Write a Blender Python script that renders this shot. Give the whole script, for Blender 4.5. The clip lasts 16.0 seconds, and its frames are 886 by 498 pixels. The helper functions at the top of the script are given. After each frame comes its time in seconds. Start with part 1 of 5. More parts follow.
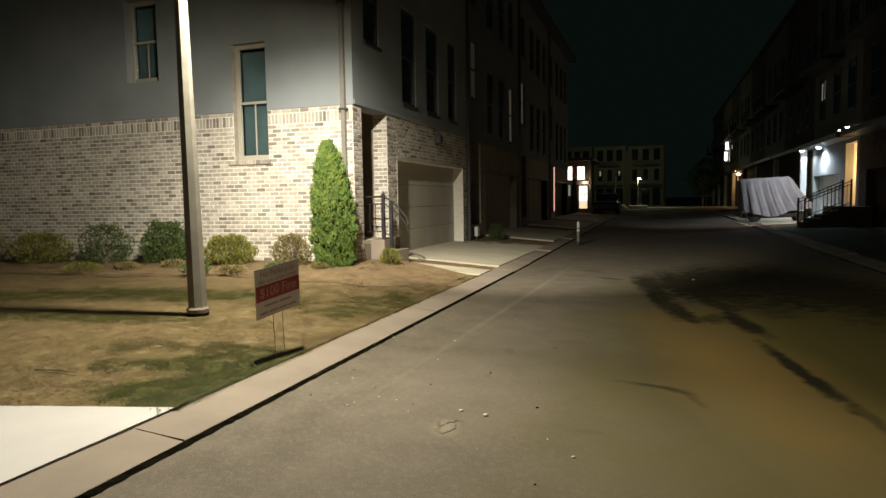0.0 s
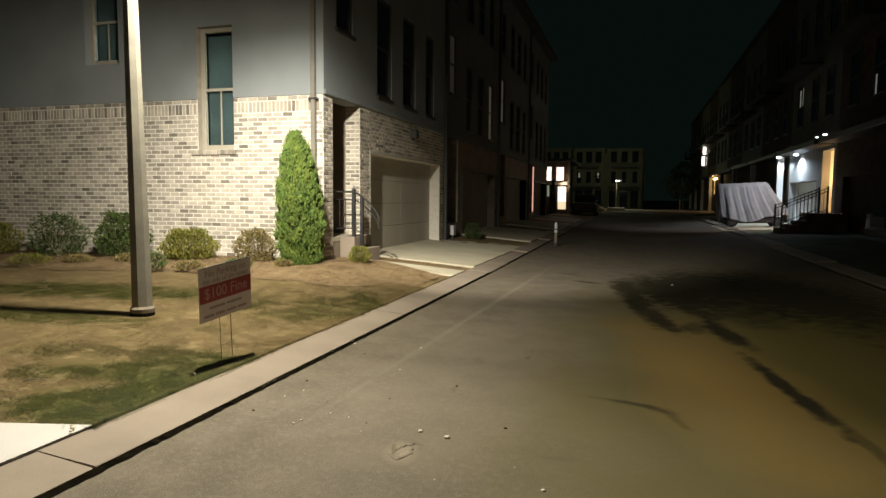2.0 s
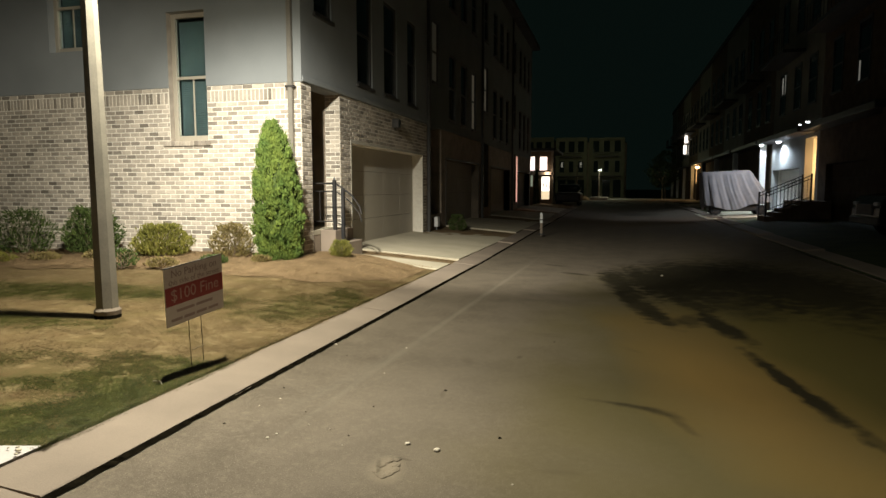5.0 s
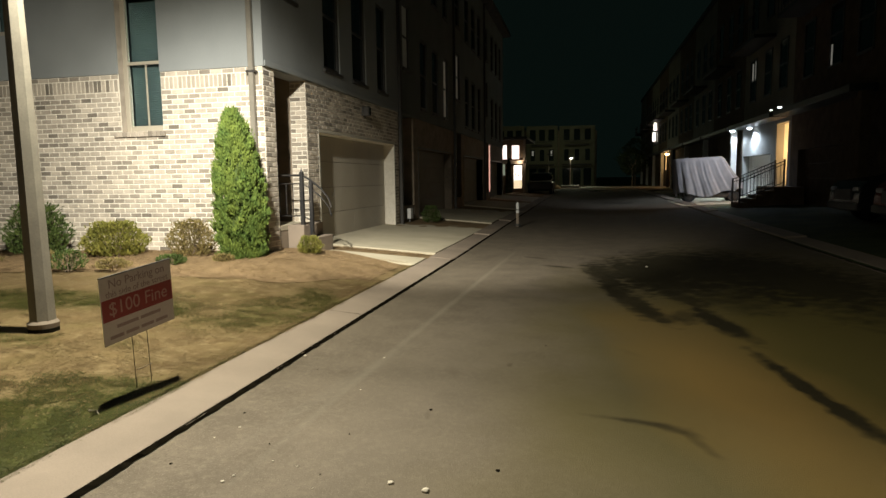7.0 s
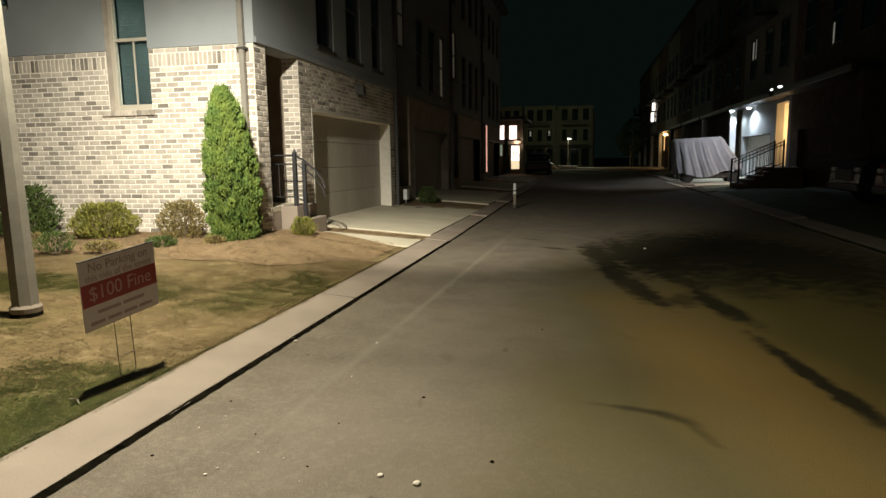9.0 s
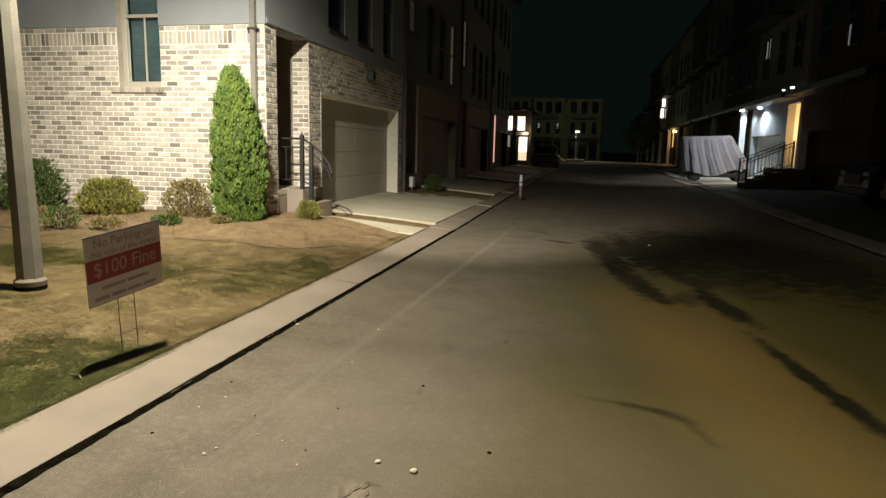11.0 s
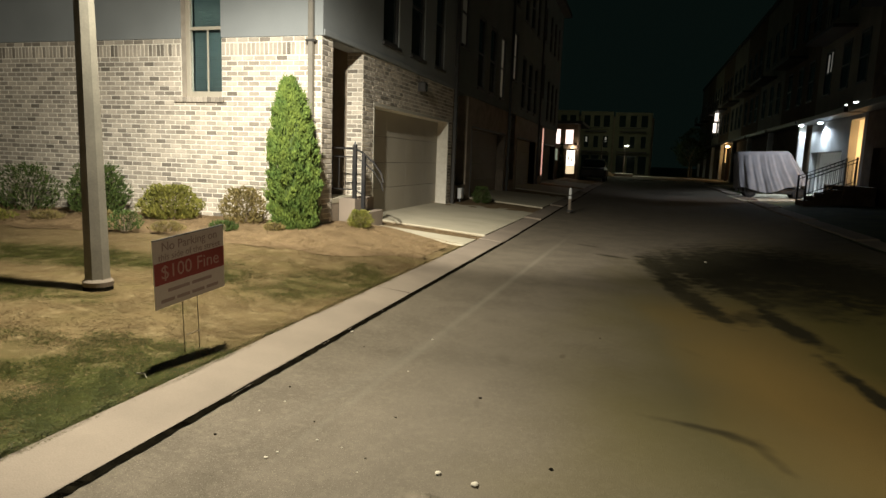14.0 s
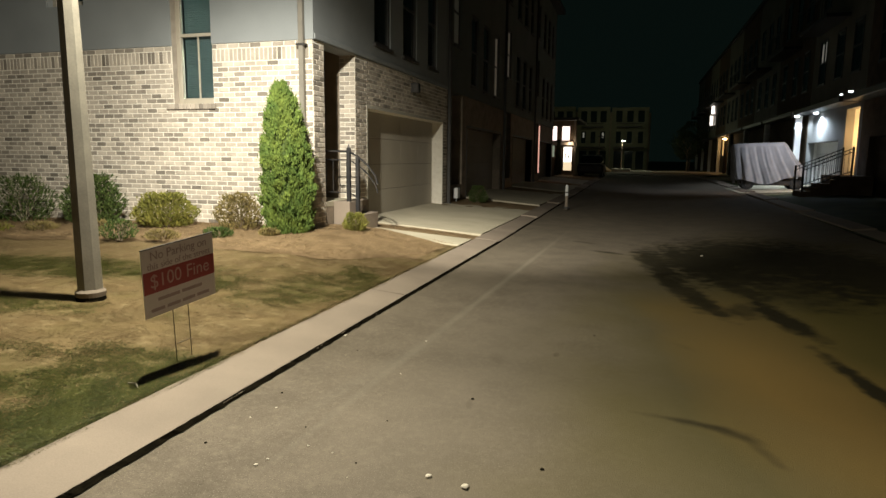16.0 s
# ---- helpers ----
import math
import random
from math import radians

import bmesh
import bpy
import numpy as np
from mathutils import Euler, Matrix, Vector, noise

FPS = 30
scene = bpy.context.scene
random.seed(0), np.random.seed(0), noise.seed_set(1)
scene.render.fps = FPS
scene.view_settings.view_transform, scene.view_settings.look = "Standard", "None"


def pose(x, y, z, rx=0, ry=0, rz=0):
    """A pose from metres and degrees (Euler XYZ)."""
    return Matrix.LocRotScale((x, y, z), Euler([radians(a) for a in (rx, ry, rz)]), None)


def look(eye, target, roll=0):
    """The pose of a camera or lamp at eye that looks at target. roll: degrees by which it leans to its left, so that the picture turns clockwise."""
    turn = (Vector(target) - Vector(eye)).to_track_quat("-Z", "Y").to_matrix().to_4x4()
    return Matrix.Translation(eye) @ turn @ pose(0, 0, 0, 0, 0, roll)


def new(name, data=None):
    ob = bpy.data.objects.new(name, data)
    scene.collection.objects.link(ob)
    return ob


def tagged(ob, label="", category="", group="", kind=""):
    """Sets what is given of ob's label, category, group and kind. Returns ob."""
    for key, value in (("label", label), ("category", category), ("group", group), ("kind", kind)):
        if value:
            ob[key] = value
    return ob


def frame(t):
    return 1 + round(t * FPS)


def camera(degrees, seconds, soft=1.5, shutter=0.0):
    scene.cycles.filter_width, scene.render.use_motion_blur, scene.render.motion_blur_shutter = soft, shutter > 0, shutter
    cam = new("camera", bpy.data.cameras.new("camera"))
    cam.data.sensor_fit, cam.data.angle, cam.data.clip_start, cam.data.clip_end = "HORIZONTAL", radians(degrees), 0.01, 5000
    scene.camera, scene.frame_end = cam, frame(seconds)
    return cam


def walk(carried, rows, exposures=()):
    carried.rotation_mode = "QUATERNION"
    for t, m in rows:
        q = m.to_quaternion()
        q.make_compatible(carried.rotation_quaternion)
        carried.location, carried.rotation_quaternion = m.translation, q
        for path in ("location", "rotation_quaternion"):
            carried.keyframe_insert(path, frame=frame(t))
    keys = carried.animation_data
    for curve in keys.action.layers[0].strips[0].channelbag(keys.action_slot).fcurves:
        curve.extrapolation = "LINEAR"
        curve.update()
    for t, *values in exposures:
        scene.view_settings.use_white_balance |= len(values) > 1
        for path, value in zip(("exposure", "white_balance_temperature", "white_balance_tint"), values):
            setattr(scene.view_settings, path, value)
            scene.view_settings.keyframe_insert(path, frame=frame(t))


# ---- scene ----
cam = camera(70.1, 16.0)
PATH = [
    (0, (0.086, 0.83, 1.433), (-0.558, 2.717, 1.279), -0.9),
    (0.5, (0.082, 0.873, 1.418), (-0.554, 2.762, 1.255), -0.0),
    (1, (0.012, 0.978, 1.434), (-0.583, 2.881, 1.269), 0.6),
    (1.5, (-0.004, 1.125, 1.425), (-0.565, 3.038, 1.262), 0.1),
    (2, (0.038, 1.316, 1.421), (-0.541, 3.224, 1.26), 0.5),
    (2.5, (0.054, 1.436, 1.411), (-0.518, 3.345, 1.238), 0.2),
    (3, (0.018, 1.461, 1.412), (-0.541, 3.374, 1.239), 0.0),
    (3.5, (-0.02, 1.46, 1.417), (-0.577, 3.372, 1.236), -0.1),
    (4, (-0.037, 1.469, 1.419), (-0.593, 3.382, 1.241), -0.3),
    (6.5, (-0.242, 2.082, 1.426), (-0.695, 4.017, 1.208), -0.2),
    (7, (-0.304, 2.194, 1.429), (-0.744, 4.133, 1.208), -0.8),
    (7.5, (-0.314, 2.299, 1.422), (-0.765, 4.235, 1.202), -0.8),
    (8, (-0.31, 2.322, 1.425), (-0.757, 4.257, 1.191), -1.6),
    (8.5, (-0.297, 2.339, 1.434), (-0.731, 4.275, 1.182), -1.5),
    (9, (-0.312, 2.35, 1.422), (-0.743, 4.283, 1.141), -0.8),
    (9.2, (-0.329, 2.325, 1.438), (-0.76, 4.253, 1.127), -0.4),
    (11.5, (-0.323, 2.378, 1.423), (-0.763, 4.303, 1.106), 1.4),
    (12, (-0.345, 2.401, 1.416), (-0.796, 4.323, 1.099), 1.0),
    (12.5, (-0.344, 2.397, 1.41), (-0.795, 4.319, 1.089), 1.0),
    (13, (-0.348, 2.388, 1.414), (-0.8, 4.309, 1.093), 1.1),
    (13.5, (-0.382, 2.397, 1.404), (-0.858, 4.315, 1.093), 1.5),
    (14, (-0.438, 2.357, 1.406), (-1.011, 4.252, 1.123), 2.1),
    (14.5, (-0.45, 2.339, 1.424), (-1.085, 4.216, 1.15), 2.1),
    (15, (-0.405, 2.387, 1.424), (-1.0, 4.274, 1.134), 1.0),
    (15.5, (-0.38, 2.388, 1.421), (-0.955, 4.283, 1.134), 0.7),
    (16, (-0.367, 2.384, 1.42), (-0.942, 4.279, 1.136), 0.6),
]
walk(cam, [(t, look(eye, target, roll)) for t, eye, target, roll in PATH])

# ---- night sky, street lamp light ----
world = bpy.data.worlds.new("night")
scene.world = world
world.use_nodes = True
bg = world.node_tree.nodes["Background"]
bg.inputs[0].default_value = (0.27, 0.56, 0.46, 1)
bg.inputs[1].default_value = 0.0075

LAMP = Vector((-3.75, 6.7, 4.45))


def lamp(name, kind, place, aim, power, colour, size=0.1, cone=None, blend=0.3):
    data = bpy.data.lights.new(name, kind)
    data.energy, data.color = power, colour
    if kind == "AREA":
        data.size = size
    else:
        data.shadow_soft_size = size
    if kind == "SPOT":
        data.spot_size, data.spot_blend = radians(cone), blend
    ob = new(name, data)
    ob.matrix_world = look(place, aim)
    return ob


lamp("street_light", "AREA", LAMP - Vector((0, 0, 0.05)), LAMP + Vector((-1.2, 0.2, -5)), 460, (1.0, 0.965, 0.78), 0.22)
lamp("street_light_forward", "SPOT", LAMP - Vector((0, 0, 0.05)), (-2.2, 14.0, 0), 3900, (1.0, 0.97, 0.82), 0.09, 48, 1.0)
lamp("street_light_back", "SPOT", LAMP - Vector((0, 0, 0.05)), (-0.9, 2.8, 0), 1600, (1.0, 0.965, 0.80), 0.09, 80, 1.0)
lamp("street_light_throw", "SPOT", LAMP - Vector((0, 0, 0.05)), (-6.1, 11.37, 0.95), 2800, (1.0, 0.97, 0.86), 0.09, 68, 1.0)
lamp("street_light_side", "SPOT", LAMP - Vector((0, 0, 0.05)), (-10.6, 11.3, 0.8), 900, (1.0, 0.97, 0.86), 0.09, 64, 1.0)
lamp("garage_light", "SPOT", (7.3, 35.6, 3.5), (7.4, 35.3, 0), 480, (0.72, 0.86, 1.0), 0.08, 160, 0.5)
lamp("soffit_light", "SPOT", (7.0, 37.6, 3.5), (7.0, 37.3, 0), 110, (0.72, 0.86, 1.0), 0.08, 160, 0.5)
lamp("porch_light", "POINT", (8.35, 31.0, 2.5), (6.75, 29.2, 0), 80, (1.0, 0.60, 0.24), 0.08)
lamp("eaves_light", "SPOT", (6.5, 29.9, 3.95), (5.0, 31.9, 0.7), 600, (0.87, 0.91, 1.0), 0.06, 92, 1.0)
lamp("far_porch_light", "POINT", (6.9, 66.2, 3.6), (7, 66, 0), 45, (1.0, 0.6, 0.25), 0.08)
lamp("far_house_light", "POINT", (-4.75, 45.6, 2.5), (-4, 49, 0), 16, (1.0, 0.82, 0.62), 0.1)
lamp("far_lamp_light", "POINT", (-1.6, 70.0, 3.35), (0, 80, 0), 210, (0.95, 1.0, 0.72), 0.15)
# Added fill without a fixture, brightens the house fronts closing the alley.
lamp("far_front_fill", "POINT", (-4.0, 79.0, 7.0), (0, 80, 0), 110, (0.95, 1.0, 0.62), 0.15)


# ---- materials ----
def mat(name, c1, c2, scale=8.0, rough=0.8, bump=0.3, fine=120.0, metal=0.0, spread=0.0, mix=0.5, dist=0.01, skew=1.0):
    """Two colours mixed by coarse and fine noise in world metres, with relief; spread varies it piece by piece."""
    m = bpy.data.materials.new(name)
    m.use_nodes = True
    nt = m.node_tree
    p = nt.nodes["Principled BSDF"]
    geo = nt.nodes.new("ShaderNodeNewGeometry")
    a = nt.nodes.new("ShaderNodeTexNoise")
    a.inputs["Scale"].default_value, a.inputs["Detail"].default_value = scale, 5
    b = nt.nodes.new("ShaderNodeTexNoise")
    b.inputs["Scale"].default_value, b.inputs["Detail"].default_value = fine, 3
    nt.links.new(geo.outputs["Position"], a.inputs["Vector"])
    nt.links.new(geo.outputs["Position"], b.inputs["Vector"])
    add = nt.nodes.new("ShaderNodeMath")
    add.operation = "MULTIPLY_ADD"
    add.inputs[1].default_value = 0.6
    nt.links.new(b.outputs["Fac"], add.inputs[0])
    nt.links.new(a.outputs["Fac"], add.inputs[2])
    ramp = nt.nodes.new("ShaderNodeMapRange")
    ramp.inputs["From Min"].default_value, ramp.inputs["From Max"].default_value = 0.8 - mix * 0.35, 0.8 + mix * 0.35
    nt.links.new(add.outputs[0], ramp.inputs["Value"])
    mx = nt.nodes.new("ShaderNodeMix")
    mx.data_type = "RGBA"
    mx.inputs[6].default_value, mx.inputs[7].default_value = (*c1, 1), (*c2, 1)
    nt.links.new(ramp.outputs[0], mx.inputs[0])
    out = mx.outputs[2]
    if spread:
        info = nt.nodes.new("ShaderNodeObjectInfo")
        isl = nt.nodes.new("ShaderNodeNewGeometry")
        s = nt.nodes.new("ShaderNodeMath")
        s.operation = "ADD"
        nt.links.new(info.outputs["Random"], s.inputs[0])
        nt.links.new(isl.outputs["Random Per Island"], s.inputs[1])
        f = nt.nodes.new("ShaderNodeMath")
        f.operation = "FRACT"
        nt.links.new(s.outputs[0], f.inputs[0])
        pw = nt.nodes.new("ShaderNodeMath")
        pw.operation = "POWER"
        pw.inputs[1].default_value = skew
        nt.links.new(f.outputs[0], pw.inputs[0])
        f = pw
        v = nt.nodes.new("ShaderNodeMapRange")
        v.inputs["To Min"].default_value, v.inputs["To Max"].default_value = 1 - spread, 1 + spread * 0.5
        nt.links.new(f.outputs[0], v.inputs["Value"])
        h = nt.nodes.new("ShaderNodeHueSaturation")
        nt.links.new(v.outputs[0], h.inputs["Value"])
        nt.links.new(out, h.inputs["Color"])
        out = h.outputs["Color"]
    nt.links.new(out, p.inputs["Base Color"])
    p.inputs["Specular IOR Level"].default_value = 0.5 if rough < 0.85 else 0.15
    p.inputs["Roughness"].default_value, p.inputs["Metallic"].default_value = rough, metal
    if bump:
        bn = nt.nodes.new("ShaderNodeBump")
        bn.inputs["Strength"].default_value, bn.inputs["Distance"].default_value = bump, dist
        nt.links.new(add.outputs[0], bn.inputs["Height"])
        nt.links.new(bn.outputs[0], p.inputs["Normal"])
    return m


def glow(name, colour, strength):
    m = bpy.data.materials.new(name)
    m.use_nodes = True
    p = m.node_tree.nodes["Principled BSDF"]
    p.inputs["Base Color"].default_value = (*colour, 1)
    p.inputs["Emission Color"].default_value = (*colour, 1)
    p.inputs["Emission Strength"].default_value = strength
    return m


def glass(name, colour=(0.02, 0.03, 0.03)):
    m = bpy.data.materials.new(name)
    m.use_nodes = True
    p = m.node_tree.nodes["Principled BSDF"]
    p.inputs["Base Color"].default_value = (*colour, 1)
    p.inputs["Roughness"].default_value = 0.05
    p.inputs["IOR"].default_value = 1.45
    return m


def clear_glass(name):
    m = bpy.data.materials.new(name)
    m.use_nodes = True
    p = m.node_tree.nodes["Principled BSDF"]
    p.inputs["Base Color"].default_value = (0.75, 0.85, 0.85, 1)
    p.inputs["Roughness"].default_value = 0.03
    p.inputs["Transmission Weight"].default_value = 1
    p.inputs["IOR"].default_value = 1.1
    return m


BRICK = mat("cream_brick", (0.47, 0.405, 0.33), (0.36, 0.31, 0.25), 5, 0.9, 0.5, 90, spread=0.60, dist=0.004, skew=0.55)
MORTAR = mat("pale_mortar", (0.84, 0.78, 0.67), (0.74, 0.67, 0.56), 9, 0.95, 0.5, 160, dist=0.004)
STUCCO = mat("painted_siding", (0.265, 0.275, 0.272), (0.225, 0.235, 0.232), 1.2, 0.75, 0.15, 60, dist=0.003)
TRIM = mat("painted_trim", (0.50, 0.455, 0.37), (0.43, 0.39, 0.315), 2, 0.6, 0.1, 80, dist=0.002)
DOOR_PAINT = mat("garage_door_paint", (0.40, 0.355, 0.28), (0.36, 0.315, 0.245), 1.5, 0.55, 0.1, 90, dist=0.002)
DARK_TRIM = mat("dark_bronze_paint", (0.035, 0.03, 0.026), (0.05, 0.045, 0.04), 6, 0.5, 0.1, 90, dist=0.002)
IRON = mat("black_iron", (0.012, 0.012, 0.013), (0.03, 0.026, 0.024), 9, 0.45, 0.2, 120, dist=0.002)
POLE_PAINT = mat("bronze_pole_paint", (0.185, 0.165, 0.135), (0.235, 0.21, 0.17), 5, 0.45, 0.12, 60, metal=0.1, dist=0.002)
CONCRETE = mat("kerb_concrete", (0.275, 0.219, 0.170), (0.198, 0.158, 0.123), 1.6, 0.9, 0.55, 140, mix=0.8, dist=0.006)
DRIVE = mat("driveway_concrete", (0.50, 0.44, 0.325), (0.41, 0.36, 0.265), 1.4, 0.9, 0.35, 120, dist=0.004)
NEW_CONCRETE = mat("new_white_concrete", (0.50, 0.46, 0.435), (0.44, 0.405, 0.38), 1.4, 0.9, 0.3, 130, dist=0.004)
MULCH = mat("pine_straw_bed", (0.25, 0.17, 0.092), (0.165, 0.11, 0.057), 3.0, 0.95, 0.9, 70, dist=0.02)
NEEDLE = mat("pine_needle", (0.36, 0.25, 0.135), (0.24, 0.16, 0.08), 6, 0.85, 0, 50, spread=0.5)
GLASS = glass("window_glass")
CLEAR = clear_glass("clear_window_glass")
BLIND = mat("window_blind", (0.10, 0.135, 0.135), (0.075, 0.105, 0.105), 4, 0.6, 0.1, 60, dist=0.001)
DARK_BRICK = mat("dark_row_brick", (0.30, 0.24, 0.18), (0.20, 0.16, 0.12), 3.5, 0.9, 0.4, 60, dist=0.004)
ROOF = mat("roof_shingle", (0.05, 0.05, 0.05), (0.08, 0.075, 0.07), 3, 0.9, 0.5, 60)
COVER = mat("grey_cloth_cover", (0.33, 0.33, 0.345), (0.27, 0.27, 0.285), 3, 0.85, 0.25, 160, dist=0.003)
TYRE = mat("tyre_rubber", (0.015, 0.015, 0.015), (0.03, 0.03, 0.03), 9, 0.8, 0.2, 90)
METAL = mat("wheel_metal", (0.45, 0.45, 0.46), (0.35, 0.35, 0.36), 9, 0.35, 0.1, 90, metal=0.9)
WIRE = mat("sign_wire", (0.20, 0.15, 0.09), (0.12, 0.09, 0.06), 20, 0.6, 0.1, 90, metal=0.2)
SIGN_WHITE = mat("sign_board_white", (0.66, 0.57, 0.53), (0.60, 0.51, 0.47), 3, 0.5, 0.05, 60, dist=0.001)
SIGN_RED = mat("sign_red_ink", (0.30, 0.035, 0.03), (0.25, 0.03, 0.025), 4, 0.5, 0.05, 60, dist=0.001)
SIGN_PALE = mat("sign_pale_ink", (0.46, 0.26, 0.22), (0.40, 0.22, 0.19), 4, 0.5, 0.0, 60)
SIGN_INK = mat("sign_maroon_ink", (0.37, 0.26, 0.245), (0.33, 0.23, 0.215), 4, 0.5, 0.0, 60)
WHITE_PAINT = mat("white_paint", (0.75, 0.74, 0.72), (0.66, 0.65, 0.62), 4, 0.5, 0.1, 90)
CRACK = mat("dark_joint_dirt", (0.007, 0.006, 0.004), (0.016, 0.013, 0.008), 12, 0.95, 0.7, 90)
CRACK.node_tree.nodes["Principled BSDF"].inputs["Specular IOR Level"].default_value = 0
STONE = mat("pale_pebble", (0.62, 0.55, 0.44), (0.48, 0.42, 0.33), 20, 0.9, 0.4, 90)
BARK = mat("grey_bark", (0.14, 0.10, 0.07), (0.22, 0.17, 0.12), 12, 0.9, 0.6, 80)


def leaf(name, c1, c2, spread=0.45):
    m = mat(name, c1, c2, 5, 0.6, 0, 60, spread=spread)
    m.node_tree.nodes["Principled BSDF"].inputs["Specular IOR Level"].default_value = 0.08
    return m


ARBOR = leaf("arborvitae_green", (0.178, 0.228, 0.048), (0.082, 0.134, 0.034), 0.42)
OLIVE = leaf("olive_leaf", (0.22, 0.20, 0.045), (0.13, 0.13, 0.03))
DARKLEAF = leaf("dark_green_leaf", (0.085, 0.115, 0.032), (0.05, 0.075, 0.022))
TANLEAF = leaf("dry_tan_leaf", (0.24, 0.18, 0.07), (0.16, 0.13, 0.05))
GREYTWIG = leaf("grey_twig", (0.30, 0.26, 0.19), (0.22, 0.19, 0.13))
FARLEAF = leaf("night_leaf", (0.05, 0.07, 0.03), (0.03, 0.045, 0.02))


def nodes_of(m):
    nt = m.node_tree
    return nt, nt.nodes["Principled BSDF"]


def blot(nt, pos, x, y, rx, ry, turn, wobble, soft=0.35, noise_scale=1.6):
    """A patch's mask, 1 inside an uneven ellipse on the ground."""
    mp = nt.nodes.new("ShaderNodeMapping")
    mp.vector_type = "TEXTURE"
    mp.inputs["Location"].default_value = (x, y, 0)
    mp.inputs["Rotation"].default_value = (0, 0, radians(turn))
    mp.inputs["Scale"].default_value = (rx, ry, 1000)
    nt.links.new(pos, mp.inputs["Vector"])
    ln = nt.nodes.new("ShaderNodeVectorMath")
    ln.operation = "LENGTH"
    nt.links.new(mp.outputs[0], ln.inputs[0])
    nz = nt.nodes.new("ShaderNodeTexNoise")
    nz.inputs["Scale"].default_value, nz.inputs["Detail"].default_value = noise_scale, 8
    nt.links.new(pos, nz.inputs["Vector"])
    ma = nt.nodes.new("ShaderNodeMath")
    ma.operation = "MULTIPLY_ADD"
    ma.inputs[1].default_value = wobble
    nt.links.new(nz.outputs["Fac"], ma.inputs[0])
    nt.links.new(ln.outputs["Value"], ma.inputs[2])
    mr = nt.nodes.new("ShaderNodeMapRange")
    mr.inputs["From Min"].default_value = 1 + wobble * 0.5 + soft
    mr.inputs["From Max"].default_value = 1 + wobble * 0.5 - soft
    nt.links.new(ma.outputs[0], mr.inputs["Value"])
    return mr.outputs[0]


def lay(nt, below, mask, colour, amount):
    k = nt.nodes.new("ShaderNodeMath")
    k.operation = "MULTIPLY"
    k.inputs[1].default_value = amount
    nt.links.new(mask, k.inputs[0])
    mx = nt.nodes.new("ShaderNodeMix")
    mx.data_type = "RGBA"
    nt.links.new(k.outputs[0], mx.inputs[0])
    nt.links.new(below, mx.inputs[6])
    mx.inputs[7].default_value = (*colour, 1)
    return mx.outputs[2]


